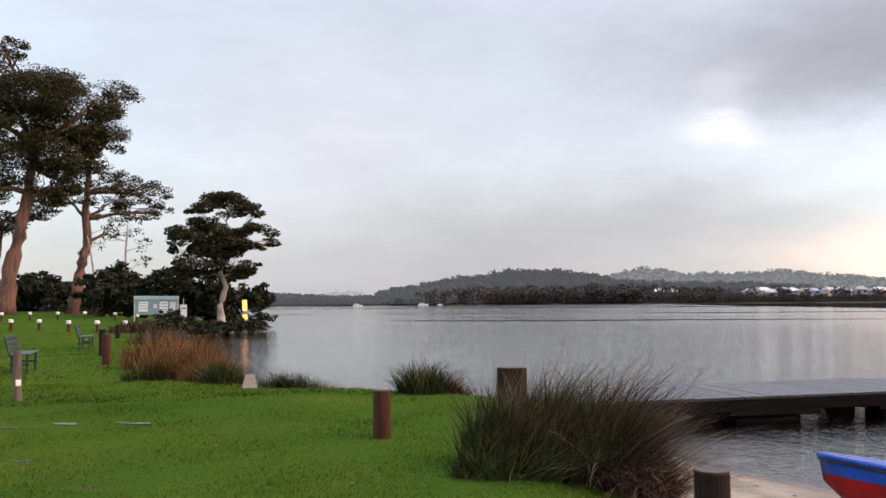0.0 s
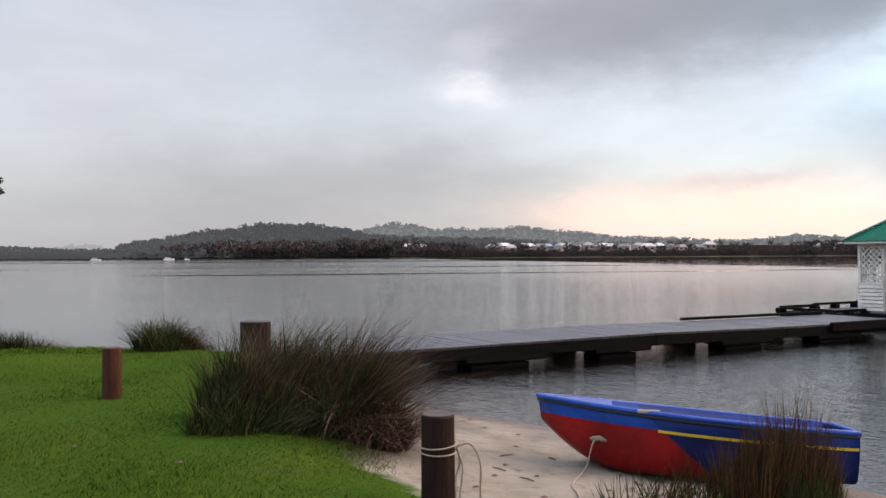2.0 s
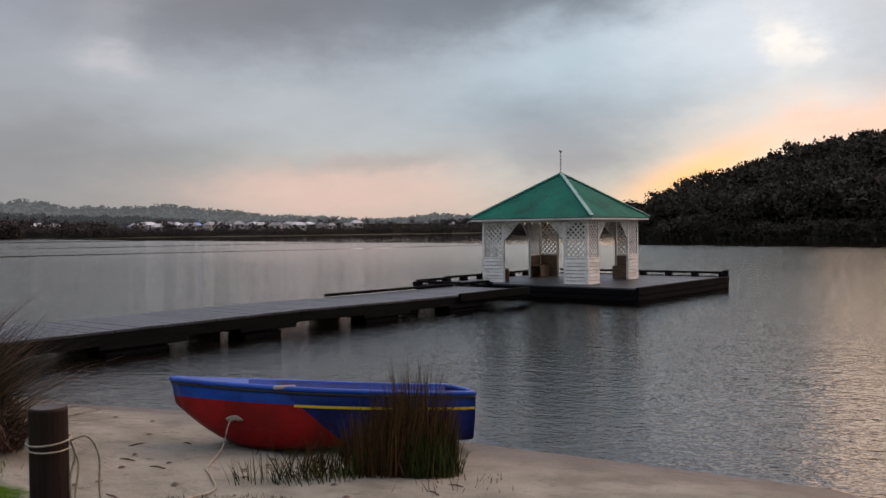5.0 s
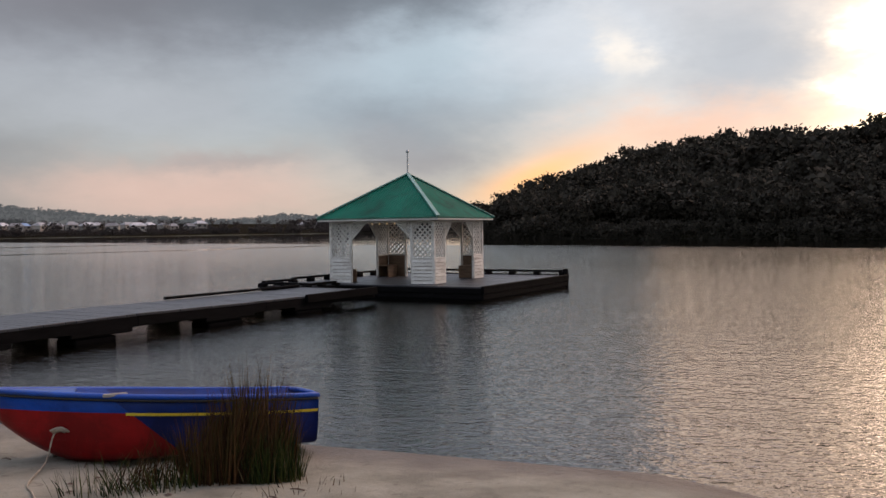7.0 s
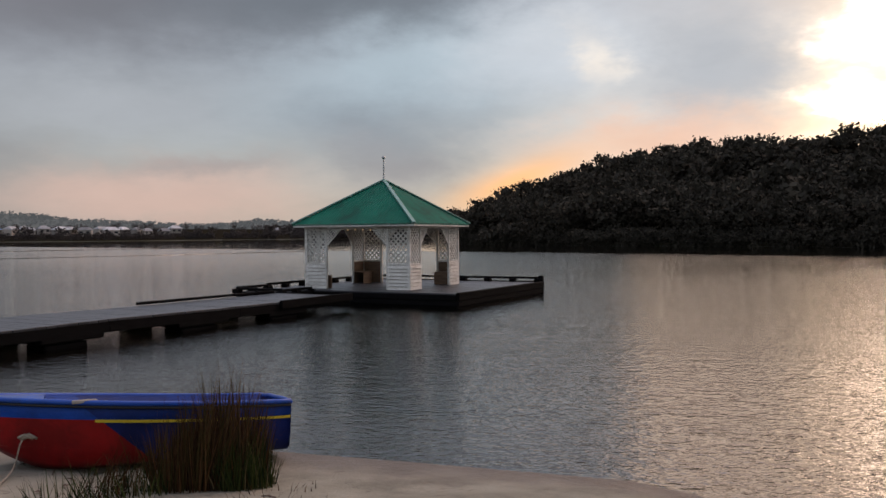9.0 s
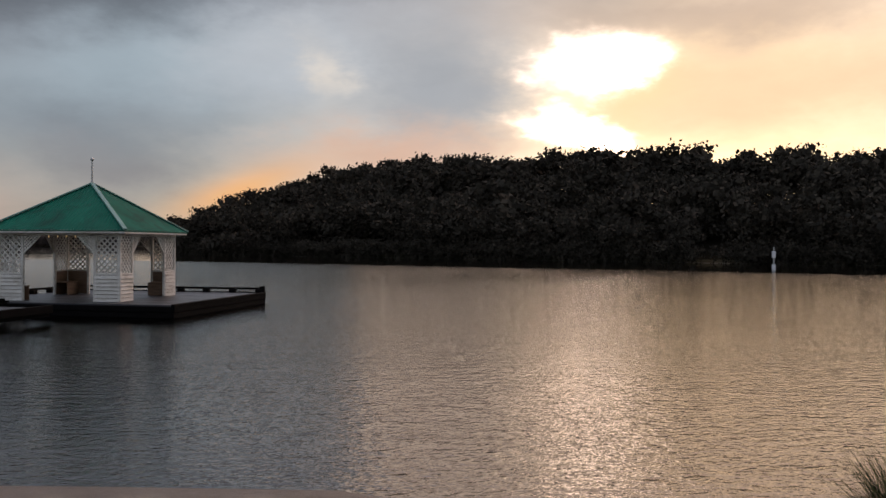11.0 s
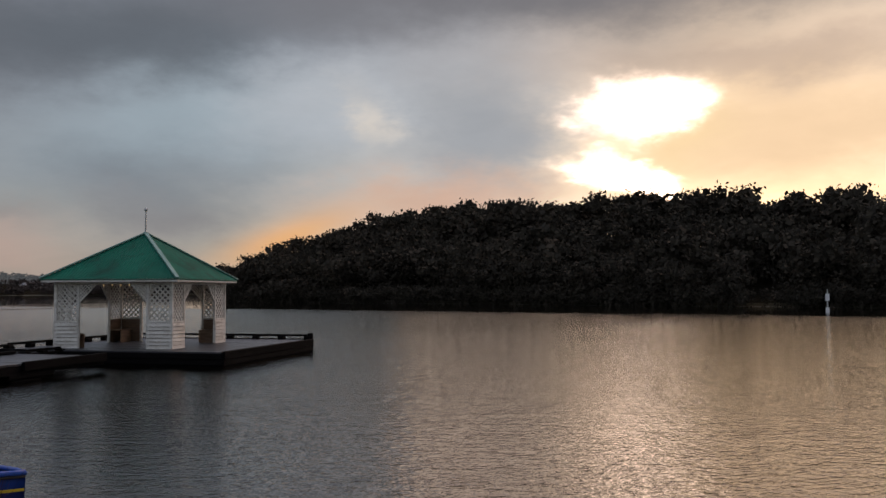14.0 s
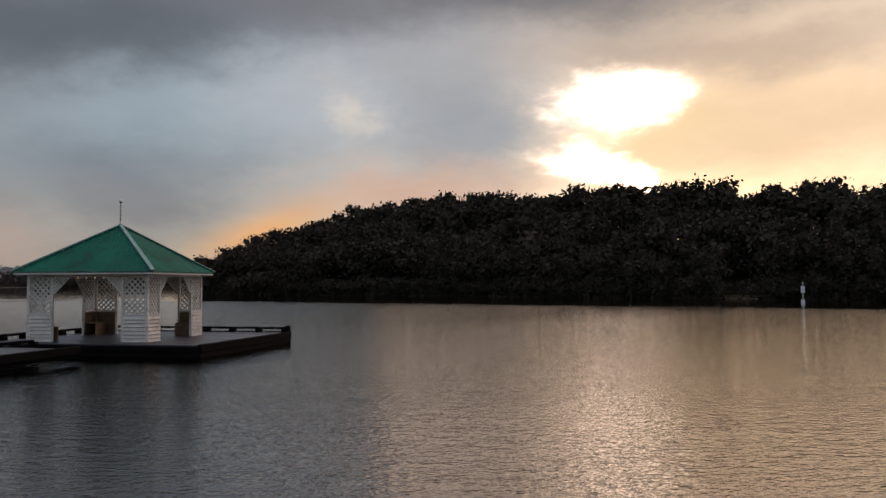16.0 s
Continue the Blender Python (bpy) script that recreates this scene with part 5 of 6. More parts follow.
def tree(name, label, x, y, trunk, radius, clumps, seed, leaf=0.22, per=70, bark=M_BARK, limbmat=M_BARK, leafmat=M_GUMLEAF, category="tree", z=None):
    """trunk: points (across, along, up) in metres; across is square to the line of sight from the lawn. clumps as in crown_mesh."""
    rng = np.random.default_rng(seed)
    base = gz(x, y) if z is None else z
    yaw = math.degrees(math.atan2(-(x - 2.5), y))
    t = thing(name, pose(x, y, base, 0, 0, yaw), label, category)
    n = len(trunk)
    pts = []
    for (p, q) in zip(trunk, trunk[1:]):
        pts += [Vector(p).lerp(Vector(q), f) + Vector((rng.normal(0, 0.03), rng.normal(0, 0.03), 0)) * radius * 2 for f in (0, 0.33, 0.67)]
    pts.append(Vector(trunk[-1]))
    m = len(pts) - 1
    rad = [radius * ((1 - 0.62 * i / m) + 0.5 * max(0, 1 - i / 1.6) * 0.7) for i in range(m + 1)]
    part("trunk", Geo().tube(pts, rad, 14, True, 0.14), bark, t, "peeling bark trunk", True)
    limbs = Geo()
    tips = [pts[int(m * f)] for f in (0.55, 0.7, 0.85, 1.0)]
    for cx, cy, cz, rx, ry, rz, wt in clumps:
        c = Vector((cx, cy, cz))
        start = min(tips, key=lambda p: (p - c).length + (3 if p.z > cz else 0))
        r0 = radius * 0.34
        path = bent(start, c - Vector((0, 0, rz * 0.3)), rng)
        limbs.tube(path, [r0 * (1 - 0.75 * i / 5) for i in range(6)], 7, True)
        for k in range(int(4 + 3 * wt)):
            d = rng.normal(0, 1, 3)
            d /= np.linalg.norm(d)
            e = c + Vector((d[0] * rx * 0.85, d[1] * ry * 0.85, abs(d[2]) * rz * 0.8 - 0.1 * rz))
            limbs.tube(bent(path[3 if k % 2 else 4], e, rng, 4, 0.08), [r0 * 0.4 * (1 - 0.8 * i / 4) for i in range(5)], 5, True)
    part("branchwork", limbs, limbmat, t, "", True)
    part("crown", crown_mesh("crown", rng, clumps, leaf, per, leafmat), None, t)
    return t


def ray_place(px_bearing, dist):
    a = radians(px_bearing)
    return 2.54 + dist * math.sin(a), -0.255 + dist * math.cos(a)


def gum(dist, base_bearing, k, base_px, trunk_px, clumps_px, drop=(0, 0), **kw):
    """Tree given by its outline as seen from the lawn: k units to the metre, heights from the base."""
    bx, by = base_px
    trunk = [((u - bx) / k, dd, (by - v) / k) for u, v, dd in trunk_px]
    clumps = [((u + drop[0] - bx) / k, dd, (by - v - drop[1]) / k, 0.88 * rx / k, max(rx, 25) / k * 0.8, 0.95 * rz / k, wt) for u, v, dd, rx, rz, wt in clumps_px]
    x, y = ray_place(base_bearing, dist)
    return tree(x=x, y=y, trunk=trunk, clumps=clumps, **kw)


K = 16.0
gum(95, -31.3, K, (20, 557), [(20, 562, 0), (28, 490, 0), (44, 410, 0), (52, 345, 0), (60, 290, 0)],
    [(22, 116, 0, 36, 24, 1.0), (5, 160, 1, 55, 28, 0.9), (60, 190, -2, 75, 45, 1.0), (125, 215, 0, 75, 50, 1.0), (190, 180, 1, 42, 32, 0.9), (95, 160, 1, 55, 22, 0.8),
     (20, 260, -1, 70, 45, 0.9), (100, 270, 0, 70, 45, 0.9), (165, 265, 1, 40, 35, 0.8), (10, 325, 0, 45, 40, 0.85), (85, 335, 0, 42, 34, 0.85), (120, 330, 0, 40, 34, 0.9), (-70, 200, 0, 70, 60, 1.0), (-60, 330, 0, 55, 60, 0.7)],
    name="gum_tree", label="tall gum tree with peeling salmon bark and broad dark crown", radius=0.9, drop=(-9, 26), seed=21, leaf=0.115, per=420)
gum(98, -27.6, K, (128, 556), [(128, 560, 0), (138, 490, 0), (148, 440, 0), (146, 380, 0), (150, 310, 0)],
    [(180, 245, 0, 38, 40, 0.8), (130, 300, 0, 42, 40, 0.8), (200, 340, 0, 42, 26, 0.9), (250, 355, 0, 35, 24, 0.9), (225, 385, 0, 45, 22, 0.6), (265, 385, 0, 22, 14, 0.6), (175, 375, 0, 35, 25, 0.6), (185, 420, 0, 16, 12, 0.4), (120, 365, 0, 30, 22, 0.5)],
    name="gum_tree", label="tall forked gum tree with reddish trunk on the lawn", radius=0.68, seed=22, leaf=0.11, per=440)
gum(104, -32.0, K, (2, 556), [(2, 560, 0), (8, 500, 0), (14, 440, 0), (20, 400, 0)],
    [(15, 400, 0, 45, 26, 0.6), (-25, 380, 0, 40, 40, 0.8), (70, 380, 0, 40, 20, 0.6), (90, 360, 0, 26, 16, 0.5)],
    name="gum_tree", label="slimmer dark gum tree behind taller ones", radius=0.42, seed=23, leaf=0.15, per=240, bark=M_BARKDARK)
gum(92, -24.5, K, (240, 556), [(240, 560, 0), (238, 500, 0), (236, 450, 0), (240, 400, 0)],
    [(240, 410, 0, 30, 18, 0.35), (265, 440, 0, 18, 14, 0.4), (258, 465, 0, 22, 12, 0.4), (215, 430, 0, 16, 10, 0.2), (225, 400, 0, 16, 12, 0.3)],
    name="sapling", label="slender open young gum tree", radius=0.16, seed=24, leaf=0.13, per=110, bark=M_BARKPALE, limbmat=M_BARKPALE)
gum(92, -26.3, K, (200, 556), [(200, 560, 0), (198, 500, 0), (192, 460, 0), (186, 430, 0)],
    [(178, 460, 0, 10, 10, 0.10), (205, 440, 0, 12, 14, 0.10), (215, 415, 0, 12, 12, 0.12)],
    name="sapling", label="nearly bare pale-barked sapling", radius=0.14, seed=25, leaf=0.12, per=30, bark=M_BARKPALE, limbmat=M_BARKPALE)
gum(74, -18.9, 20.8, (395, 573), [(395, 576, 0), (393, 544, 0), (402, 512, 0), (394, 488, 0), (404, 450, 0)],
    [(400, 372, 0, 58, 22, 1.2), (365, 392, 0, 30, 18, 0.6), (445, 392, 0, 28, 20, 0.7), (345, 430, 0, 45, 34, 1.0), (395, 432, 0, 55, 38, 1.0), (448, 432, 0, 42, 30, 0.9), (360, 470, 0, 48, 34, 0.9), (415, 470, 0, 42, 30, 0.8),
     (470, 440, 0, 20, 12, 0.7), (325, 460, 0, 22, 20, 0.8), (440, 480, 0, 26, 14, 0.6), (330, 490, 0, 26, 16, 0.7)],
    name="paperbark_tree", label="flat-topped paperbark tree with pale crooked trunk on point", radius=0.31, seed=26, leaf=0.11, per=1150, bark=M_BARKPALE, limbmat=M_BARKPALE)


def shrub(x, y, w, h, seed, label="dense dark rounded shrub", z=None):
    rng = np.random.default_rng(seed)
    base = gz(x, y) if z is None else z
    t = thing("shrub", pose(x, y, base), label, "shrub")
    cl = []
    for k in range(7):
        cl.append((rng.uniform(-0.5, 0.5) * w, rng.uniform(-0.3, 0.3) * w, h * rng.uniform(0.25, 0.72), w * 0.30, w * 0.28, h * 0.28, 1.0))
    for c in cl:
        part("stem", Geo().tube(bent((0, 0, -0.1), (c[0], c[1], c[2]), rng, 4), [0.10, 0.08, 0.06, 0.04, 0.02], 6), M_BARKDARK, t)
    part("foliage", crown_mesh("foliage", rng, cl, 0.13 if w < 4 else 0.22, 560 if w < 4 else 200, M_BUSHLEAF, 0.8), None, t)


hedge = [(-33.6 + 1.15 * k, 118 + 5 * (k % 2), 7.5, 4.3 + 0.6 * math.sin(k * 2.1), 31 + k) for k in range(6)]
hedge += [(-26.3 + 0.92 * k, 83 + 4 * (k % 2), 4.6, 4.4 + 0.6 * math.sin(k * 1.7) - 0.25 * max(0, k - 7), 41 + k) for k in range(10)]
hedge += [(-26.8, 100, 3.5, 1.8, 55), (-21.95, 66, 1.6, 1.3, 56), (-22.3, 61.5, 2.8, 1.5, 57), (-21.4, 61, 2.6, 1.2, 58), (-20.5, 62, 2.6, 1.1, 59), (-19.5, 64, 2.4, 0.9, 60), (-18.6, 67, 2.2, 0.8, 61), (-16.6, 79, 2.2, 0.9, 64), (-18.9, 63.0, 2.4, 1.1, 65), (-17.9, 66.0, 2.2, 1.0, 66), (-17.1, 70.0, 2.2, 1.0, 67)]
for bearing, dist, w, h, seed in hedge:
    x, y = ray_place(bearing, dist)
    shrub(x, y, w, h, seed, "low dark shrub at the water's edge" if h < 2 else "dense dark rounded shrub behind the lawn", z=max(0.1, gz(x, y)))


# ---- forests ----
def forest(name, label, pts, sizes, seed, mat, leaves=120, leaf=0.9, category="woods"):
    """Many far trees in one object: each a stem and a heap of leaf sprays."""
    rng = np.random.default_rng(seed)
    vs, fs, k = [], [], 0
    for (x, y, z), s in zip(pts, sizes):
        nb = 5
        cen = np.clip(rng.normal(0, 1, (nb, 3)), -1.5, 1.5) * np.array([0.26, 0.26, 0.11]) * s + np.array([0, 0, 0.66 * s])
        rad = s * rng.uniform(0.16, 0.26, nb)
        pick = rng.integers(0, nb, leaves)
        q = rng.normal(0, 1, (leaves, 3))
        q /= np.linalg.norm(q, axis=1)[:, None]
        q *= rng.uniform(0.3, 1.08, leaves)[:, None] ** 0.6
        low = rng.uniform(0, 1, leaves) < 0.30
        p = cen[pick] + q * rad[pick][:, None] * np.array([1.2, 1.2, 0.8])
        p[low, 2] *= rng.uniform(0.1, 0.8, low.sum())
        a = rng.normal(0, 1, (leaves, 3))
        a /= np.linalg.norm(a, axis=1)[:, None]
        b = np.cross(a, rng.normal(0, 1, (leaves, 3)))
        b /= np.linalg.norm(b, axis=1)[:, None]
        l = leaf * (s / 10) * rng.uniform(0.6, 1.5, leaves)[:, None]
        v = np.stack([p - a * l, p + b * l * 0.6, p + a * l, p - b * l * 0.6], 1).reshape(-1, 3) + np.array([x, y, z])
        # dense inner sprays and the limbs that carry them
        heart = np.zeros((0, 3))
        if leaves > 200:
            m2 = 34 * nb
            hub = np.repeat(np.arange(nb), 34)
            c = rng.normal(0, 1, (m2, 3))
            c *= (rng.uniform(0, 1, m2) ** 0.4 * 0.72 / np.linalg.norm(c, axis=1))[:, None]
            c = cen[hub] + c * rad[hub][:, None] * np.array([1.2, 1.2, 0.8])
            a2 = rng.normal(0, 1, (m2, 3))
            a2 /= np.linalg.norm(a2, axis=1)[:, None]
            b2 = np.cross(a2, rng.normal(0, 1, (m2, 3)))
            b2 /= np.linalg.norm(b2, axis=1)[:, None]
            l2 = (rad[hub] * rng.uniform(0.16, 0.34, m2))[:, None]
            heart = np.stack([c - a2 * l2, c + b2 * l2 * 0.7, c + a2 * l2, c - b2 * l2 * 0.7], 1).reshape(-1, 3)
            foot = np.array([0, 0, 0.38 * s])
            side = np.array([0.012 * s, 0.006 * s, 0])
            limbs = np.stack([np.tile(foot - side, (nb, 1)), np.tile(foot + side, (nb, 1)), cen + side * 0.4, cen - side * 0.4], 1).reshape(-1, 3)
            heart = np.concatenate([heart, limbs])
        w = 0.018 * s
        top = 0.5 * s
        stem = np.array([(x - w, y, z - 0.3), (x + w, y, z - 0.3), (x + w * 0.4, y, z + top), (x - w * 0.4, y, z + top),
                         (x, y - w, z - 0.3), (x, y + w, z - 0.3), (x, y + w * 0.4, z + top), (x, y - w * 0.4, z + top)])
        ball = heart + np.array([x, y, z])
        vs += [v, stem, ball]
        fs.append(np.arange(k, k + 4 * leaves + 8 + len(ball)).reshape(-1, 4))
        k += 4 * leaves + 8 + len(ball)
    me = grid_faces(np.concatenate(vs), np.concatenate(fs), name, mat, False)
    return tagged(new(name, me), label, category, kind="stuff")


def polar(bearing, dist):
    a = np.radians(bearing)
    return 2.9 + dist * np.sin(a), -0.3 + dist * np.cos(a)


def cape_woods():
    rng = np.random.default_rng(61)
    x, y = rng.uniform(120, 300, 26000), rng.uniform(-120, 165, 26000)
    c = inside_distance(x, y, CAPE)
    bear = np.degrees(np.arctan2(x - 2.9, y + 0.3))
    ok = (c > -0.3) & (c < 56) & (bear < 98)
    x, y, c, bear = x[ok][:1050], y[ok][:1050], c[ok][:1050], bear[ok][:1050]
    z = ground_height(x, y)
    s = rng.uniform(6.5, 11.5, len(x)) * (0.75 + 0.25 * ease(c / 12)) * 1.05 * (1 + 0.07 * np.exp(-((bear - 63) / 5) ** 2))
    s = np.where(bear < 55, np.clip(s, 8.6, 10.9), s)
    near = c < 26
    forest("hillside_woods", "dark gum forest on the cape across the water", np.stack([x[near], y[near], z[near]], -1), s[near], 62, M_WOODS, 560, 0.26)
    forest("hillside_woods", "dark gum forest over the crest of the cape", np.stack([x[~near], y[~near], z[~near]], -1), s[~near], 63, M_WOODS, 300, 0.28)
    # bushes hanging over the waterline
    x, y = rng.uniform(110, 200, 30000), rng.uniform(-60, 160, 30000)
    c = inside_distance(x, y, CAPE)
    ok = (c > -0.8) & (c < 1.6)
    x, y = x[ok][:420], y[ok][:420]
    forest("shore_bushes", "low dark bushes overhanging the water below the forest", np.stack([x, y, np.full(len(x), -0.6)], -1), rng.uniform(2.6, 4.4, len(x)), 64, M_WOODS, 210, 0.55)


cape_woods()


def far_woods():
    rng = np.random.default_rng(71)
    # trees along the far bank
    n = 2300
    bear = rng.uniform(-22, 46, n)
    back = rng.uniform(0, 1, n) ** 2.0 * 95
    x = 2.9 + 560 * np.tan(np.radians(np.clip(bear, -22, 40)))
    x = np.where(bear > 40, rng.uniform(400, 640, n), x)
    y = 556 + 12 * np.sin(x * 0.013) + 7 * np.sin(x * 0.041 + 1) - 0.10 * np.clip(x - 330, 0, 2000) + back
    z = ground_height(x, y)
    s = rng.uniform(5, 8.5, n) * np.where(bear < -8, 0.7, 1.0) * np.where((bear > -8) & (bear < 6), 1.15, 1.0) * (1 + 0.45 * np.exp(-((bear - 9.5) / 4.0) ** 2))
    keep = ~((bear > -16) & (bear < -8.6) & (back > 25))
    # leave clearings round the houses
    town = (bear > 8) & (bear < 36) & (back > 14) & (rng.uniform(0, 1, n) < 0.75)
    s = np.where((bear > 8) & (bear < 36) & (back <= 40), s * 0.62, s)
    keep &= ~town
    s = np.where(bear > -10, s * np.clip(0.55 + 0.45 * (bear + 10) / 7, 0.55, 1.0), s)
    # trees towards the left end take the material with painted, glowing mist
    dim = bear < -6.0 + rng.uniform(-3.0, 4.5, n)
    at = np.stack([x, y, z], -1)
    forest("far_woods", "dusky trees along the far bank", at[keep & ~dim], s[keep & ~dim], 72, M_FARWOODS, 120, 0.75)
    forest("far_woods", "low trees along the far bank, mist painted in", at[keep & dim], s[keep & dim], 74, M_HAZEGLOW1, 120, 0.75)


far_woods()


def hill(name, label, dist, profile, mat, seed, tree_h, n):
    """A wooded rise: a ridge of ground with trees along it. profile: (bearing, height in degrees)."""
    rng = np.random.default_rng(seed)
    bs = np.array([p[0] for p in profile], float)
    es = np.array([p[1] for p in profile], float)
    bb = np.linspace(bs[0], bs[-1], 160)
    top = dist * np.tan(np.radians(np.interp(bb, bs, es))) - tree_h * 0.8
    top = np.maximum(top, -tree_h)
    rows = []
    for f, d in ((0.0, -0.10), (0.55, -0.05), (0.9, -0.015), (1.0, 0.0), (0.85, 0.05), (0.0, 0.2)):
        px, py = polar(bb, dist * (1 + d) / np.cos(np.radians(bb - bb.mean())) ** 0)
        rows.append(np.stack([px, py, top * f + (1 - f) * -1.0 + rng.normal(0, 0.02 * tree_h, len(bb))], -1))
    v = np.concatenate(rows)
    m = len(bb)
    i, j = np.meshgrid(np.arange(len(rows) - 1), np.arange(m - 1), indexing="ij")
    q = (i * m + j).ravel()
    me = grid_faces(v, np.stack([q, q + 1, q + m + 1, q + m], -1), name, mat)
    tagged(new(name, me), label, "hill", kind="structure")
    b = rng.uniform(bs[0], bs[-1], n)
    t = dist * np.tan(np.radians(np.interp(b, bs, es))) - tree_h * 0.8
    f = rng.uniform(0, 1, n) ** 0.5
    px, py = polar(b, dist * (1 - 0.07 * (1 - f)))
    z = np.maximum(t, 0) * (0.35 + 0.65 * f) - 1.0
    s = tree_h * rng.uniform(0.6, 1.15, n)
    forest("far_woods", label, np.stack([px, py, z], -1), s, seed + 1, mat, 80, 1.1)


hill("backdrop_near_rise", "wooded rise behind the far bank, mist painted in", 760, [(-9.6, 0.15), (-8.9, 0.9), (-7.8, 1.2), (-6.3, 1.3), (-4.1, 1.8), (-2.3, 1.95), (-0.4, 2.25), (3.2, 2.25), (4.8, 1.95), (6.1, 1.7), (8, 1.5), (12, 1.35), (18, 1.1)], M_HAZEGLOW1, 81, 8, 1300)
hill("backdrop_middle_hill", "long hill beyond the houses, mist painted in", 1300, [(5, 1.6), (7.0, 2.1), (7.9, 2.32), (9.3, 2.25), (10.3, 1.9), (13.7, 1.9), (16.5, 2.0), (20, 1.65), (23, 1.3), (26.7, 1.15), (29.6, 1.0), (31.5, 1.1), (33.2, 1.35), (35.7, 1.15), (40, 0.9), (48, 0.8)], M_HAZEGLOW2, 83, 6, 1900)
hill("backdrop_far_hill", "hill almost lost in painted grey mist", 1500, [(-20, 0.45), (-15.8, 0.55), (-13, 0.65), (-11.5, 0.85), (-10.5, 0.9), (-9.5, 0.6), (-8.5, 0.8), (-6, 0.8)], M_HAZEGLOW3, 85, 8, 300)
hill("backdrop_left_bank", "low dim wooded bank across the lake", 800, [(-40, 0.9), (-30, 0.9), (-22, 0.85), (-17, 0.75), (-15, 0.72), (-13, 0.6), (-11.5, 0.5), (-10, 0.35), (-9.0, 0.2)], M_HAZEGLOW1, 87, 9, 1500)


# ---- houses, boats and markers far off ----
def house(x, y, w, d, h, yaw, roof_mat, label):
    z = gz(x, y) + 1.0
    t = thing("house", pose(x, y, z, 0, 0, yaw), label, "house", "houses on the far bank")
    part("wall", Geo().box((0, 0, h / 2 - 0.4), (w, d, h + 0.8)), M_HOUSEWALL, t)
    r, o = 0.24 * d + 0.5, 0.5
    g = Geo().put([(-w / 2 - o, -d / 2 - o, h), (w / 2 + o, -d / 2 - o, h), (w / 2 + o, d / 2 + o, h), (-w / 2 - o, d / 2 + o, h), (-w / 2 + d * 0.25, 0, h + r), (w / 2 - d * 0.25, 0, h + r)],
                  [(0, 1, 5, 4), (1, 2, 5), (2, 3, 4, 5), (3, 0, 4), (3, 2, 1, 0)])
    part("roof", g, roof_mat, t)
    k = max(2, int(w / 4))
    for i in range(k):
        part("window", Geo().box((-w / 2 + (i + 0.5) * w / k, -d / 2 - 0.02, h * 0.55), (w / k * 0.5, 0.08, h * 0.4)), M_WINDOW, t)


rng = np.random.default_rng(91)
town = [(9.0, 62), (9.9, 64)] + [(b, 48 + 34 * rng.random()) for b in np.linspace(14.6, 20.8, 13)] + [(b, 44 + 30 * rng.random()) for b in np.linspace(21.2, 27.8, 10)] + [(33.6, 55), (34.4, 60), (35.2, 56)]
for k, (b, back) in enumerate(town):
    x = 2.9 + (560 + back) * math.tan(radians(b + rng.uniform(-0.2, 0.2)))
    y = 556 + 12 * math.sin(x * 0.013) + 7 * math.sin(x * 0.041 + 1) + back
    blue = k == 9
    house(x, y, rng.uniform(6, 11), rng.uniform(6, 8), rng.uniform(2.5, 3.6), rng.uniform(-35, 35), M_HOUSEBLUE if blue else M_HOUSEROOF,
          "house with a blue roof among trees" if blue else "pale house with a light sheet roof among trees")


def cruiser(bearing, dist, s):
    x, y = (float(v) for v in polar(bearing, dist))
    t = thing("motor_cruiser", pose(x, y, 0, 0, 0, 8), "white motor cruiser moored off the far bank", "boat", "moored cruisers")
    hull = Geo().put([(-4, -1.3, 0.0), (3, -1.3, 0.0), (4.6, 0, 0.1), (3, 1.3, 0), (-4, 1.3, 0), (-4.2, -1.5, 1.2), (3.3, -1.5, 1.4), (5.2, 0, 1.6), (3.3, 1.5, 1.4), (-4.2, 1.5, 1.2)],
                     [(0, 1, 6, 5), (1, 2, 7, 6), (2, 3, 8, 7), (3, 4, 9, 8), (4, 0, 5, 9), (5, 6, 7, 8, 9)])
    part("hull", hull, M_BOATWHITE, t)
    part("cabin", Geo().put([(-3, -1.1, 1.2), (2, -1.1, 1.3), (2, 1.1, 1.3), (-3, 1.1, 1.2), (-2.8, -1, 2.7), (0.8, -1, 2.7), (0.8, 1, 2.7), (-2.8, 1, 2.7)],
                            [(0, 1, 5, 4), (1, 2, 6, 5), (2, 3, 7, 6), (3, 0, 4, 7), (4, 5, 6, 7)]), M_BOATWHITE, t)
    part("cabin_window", Geo().box((-0.8, -1.12, 2.1), (2.6, 0.08, 0.5)), M_WINDOW, t)
    t.scale = (s, s, s)


cruiser(-10.35, 470, 0.55)
cruiser(-6.1, 490, 0.62)
cruiser(-5.0, 520, 0.36)


def channel_marker():
    x, y = (float(v) for v in polar(83.6, 104))
    t = thing("channel_marker", pose(x, y, 0, 0, 0, -84), "white channel marker pole with a pale board", "marker")
    part("pole", Geo().tube([(0, 0, -1), (0, 0, 2.3)], [0.09, 0.07], 10), M_PALEMETAL, t)
    part("board", Geo().box((0, -0.1, 1.45), (0.42, 0.05, 0.75), None, 0.01), M_BOATWHITE, t)
    part("base", Geo().tube([(0, 0, -0.3), (0, 0, 0.35)], [0.22, 0.20], 12), M_BOATWHITE, t)


channel_marker()


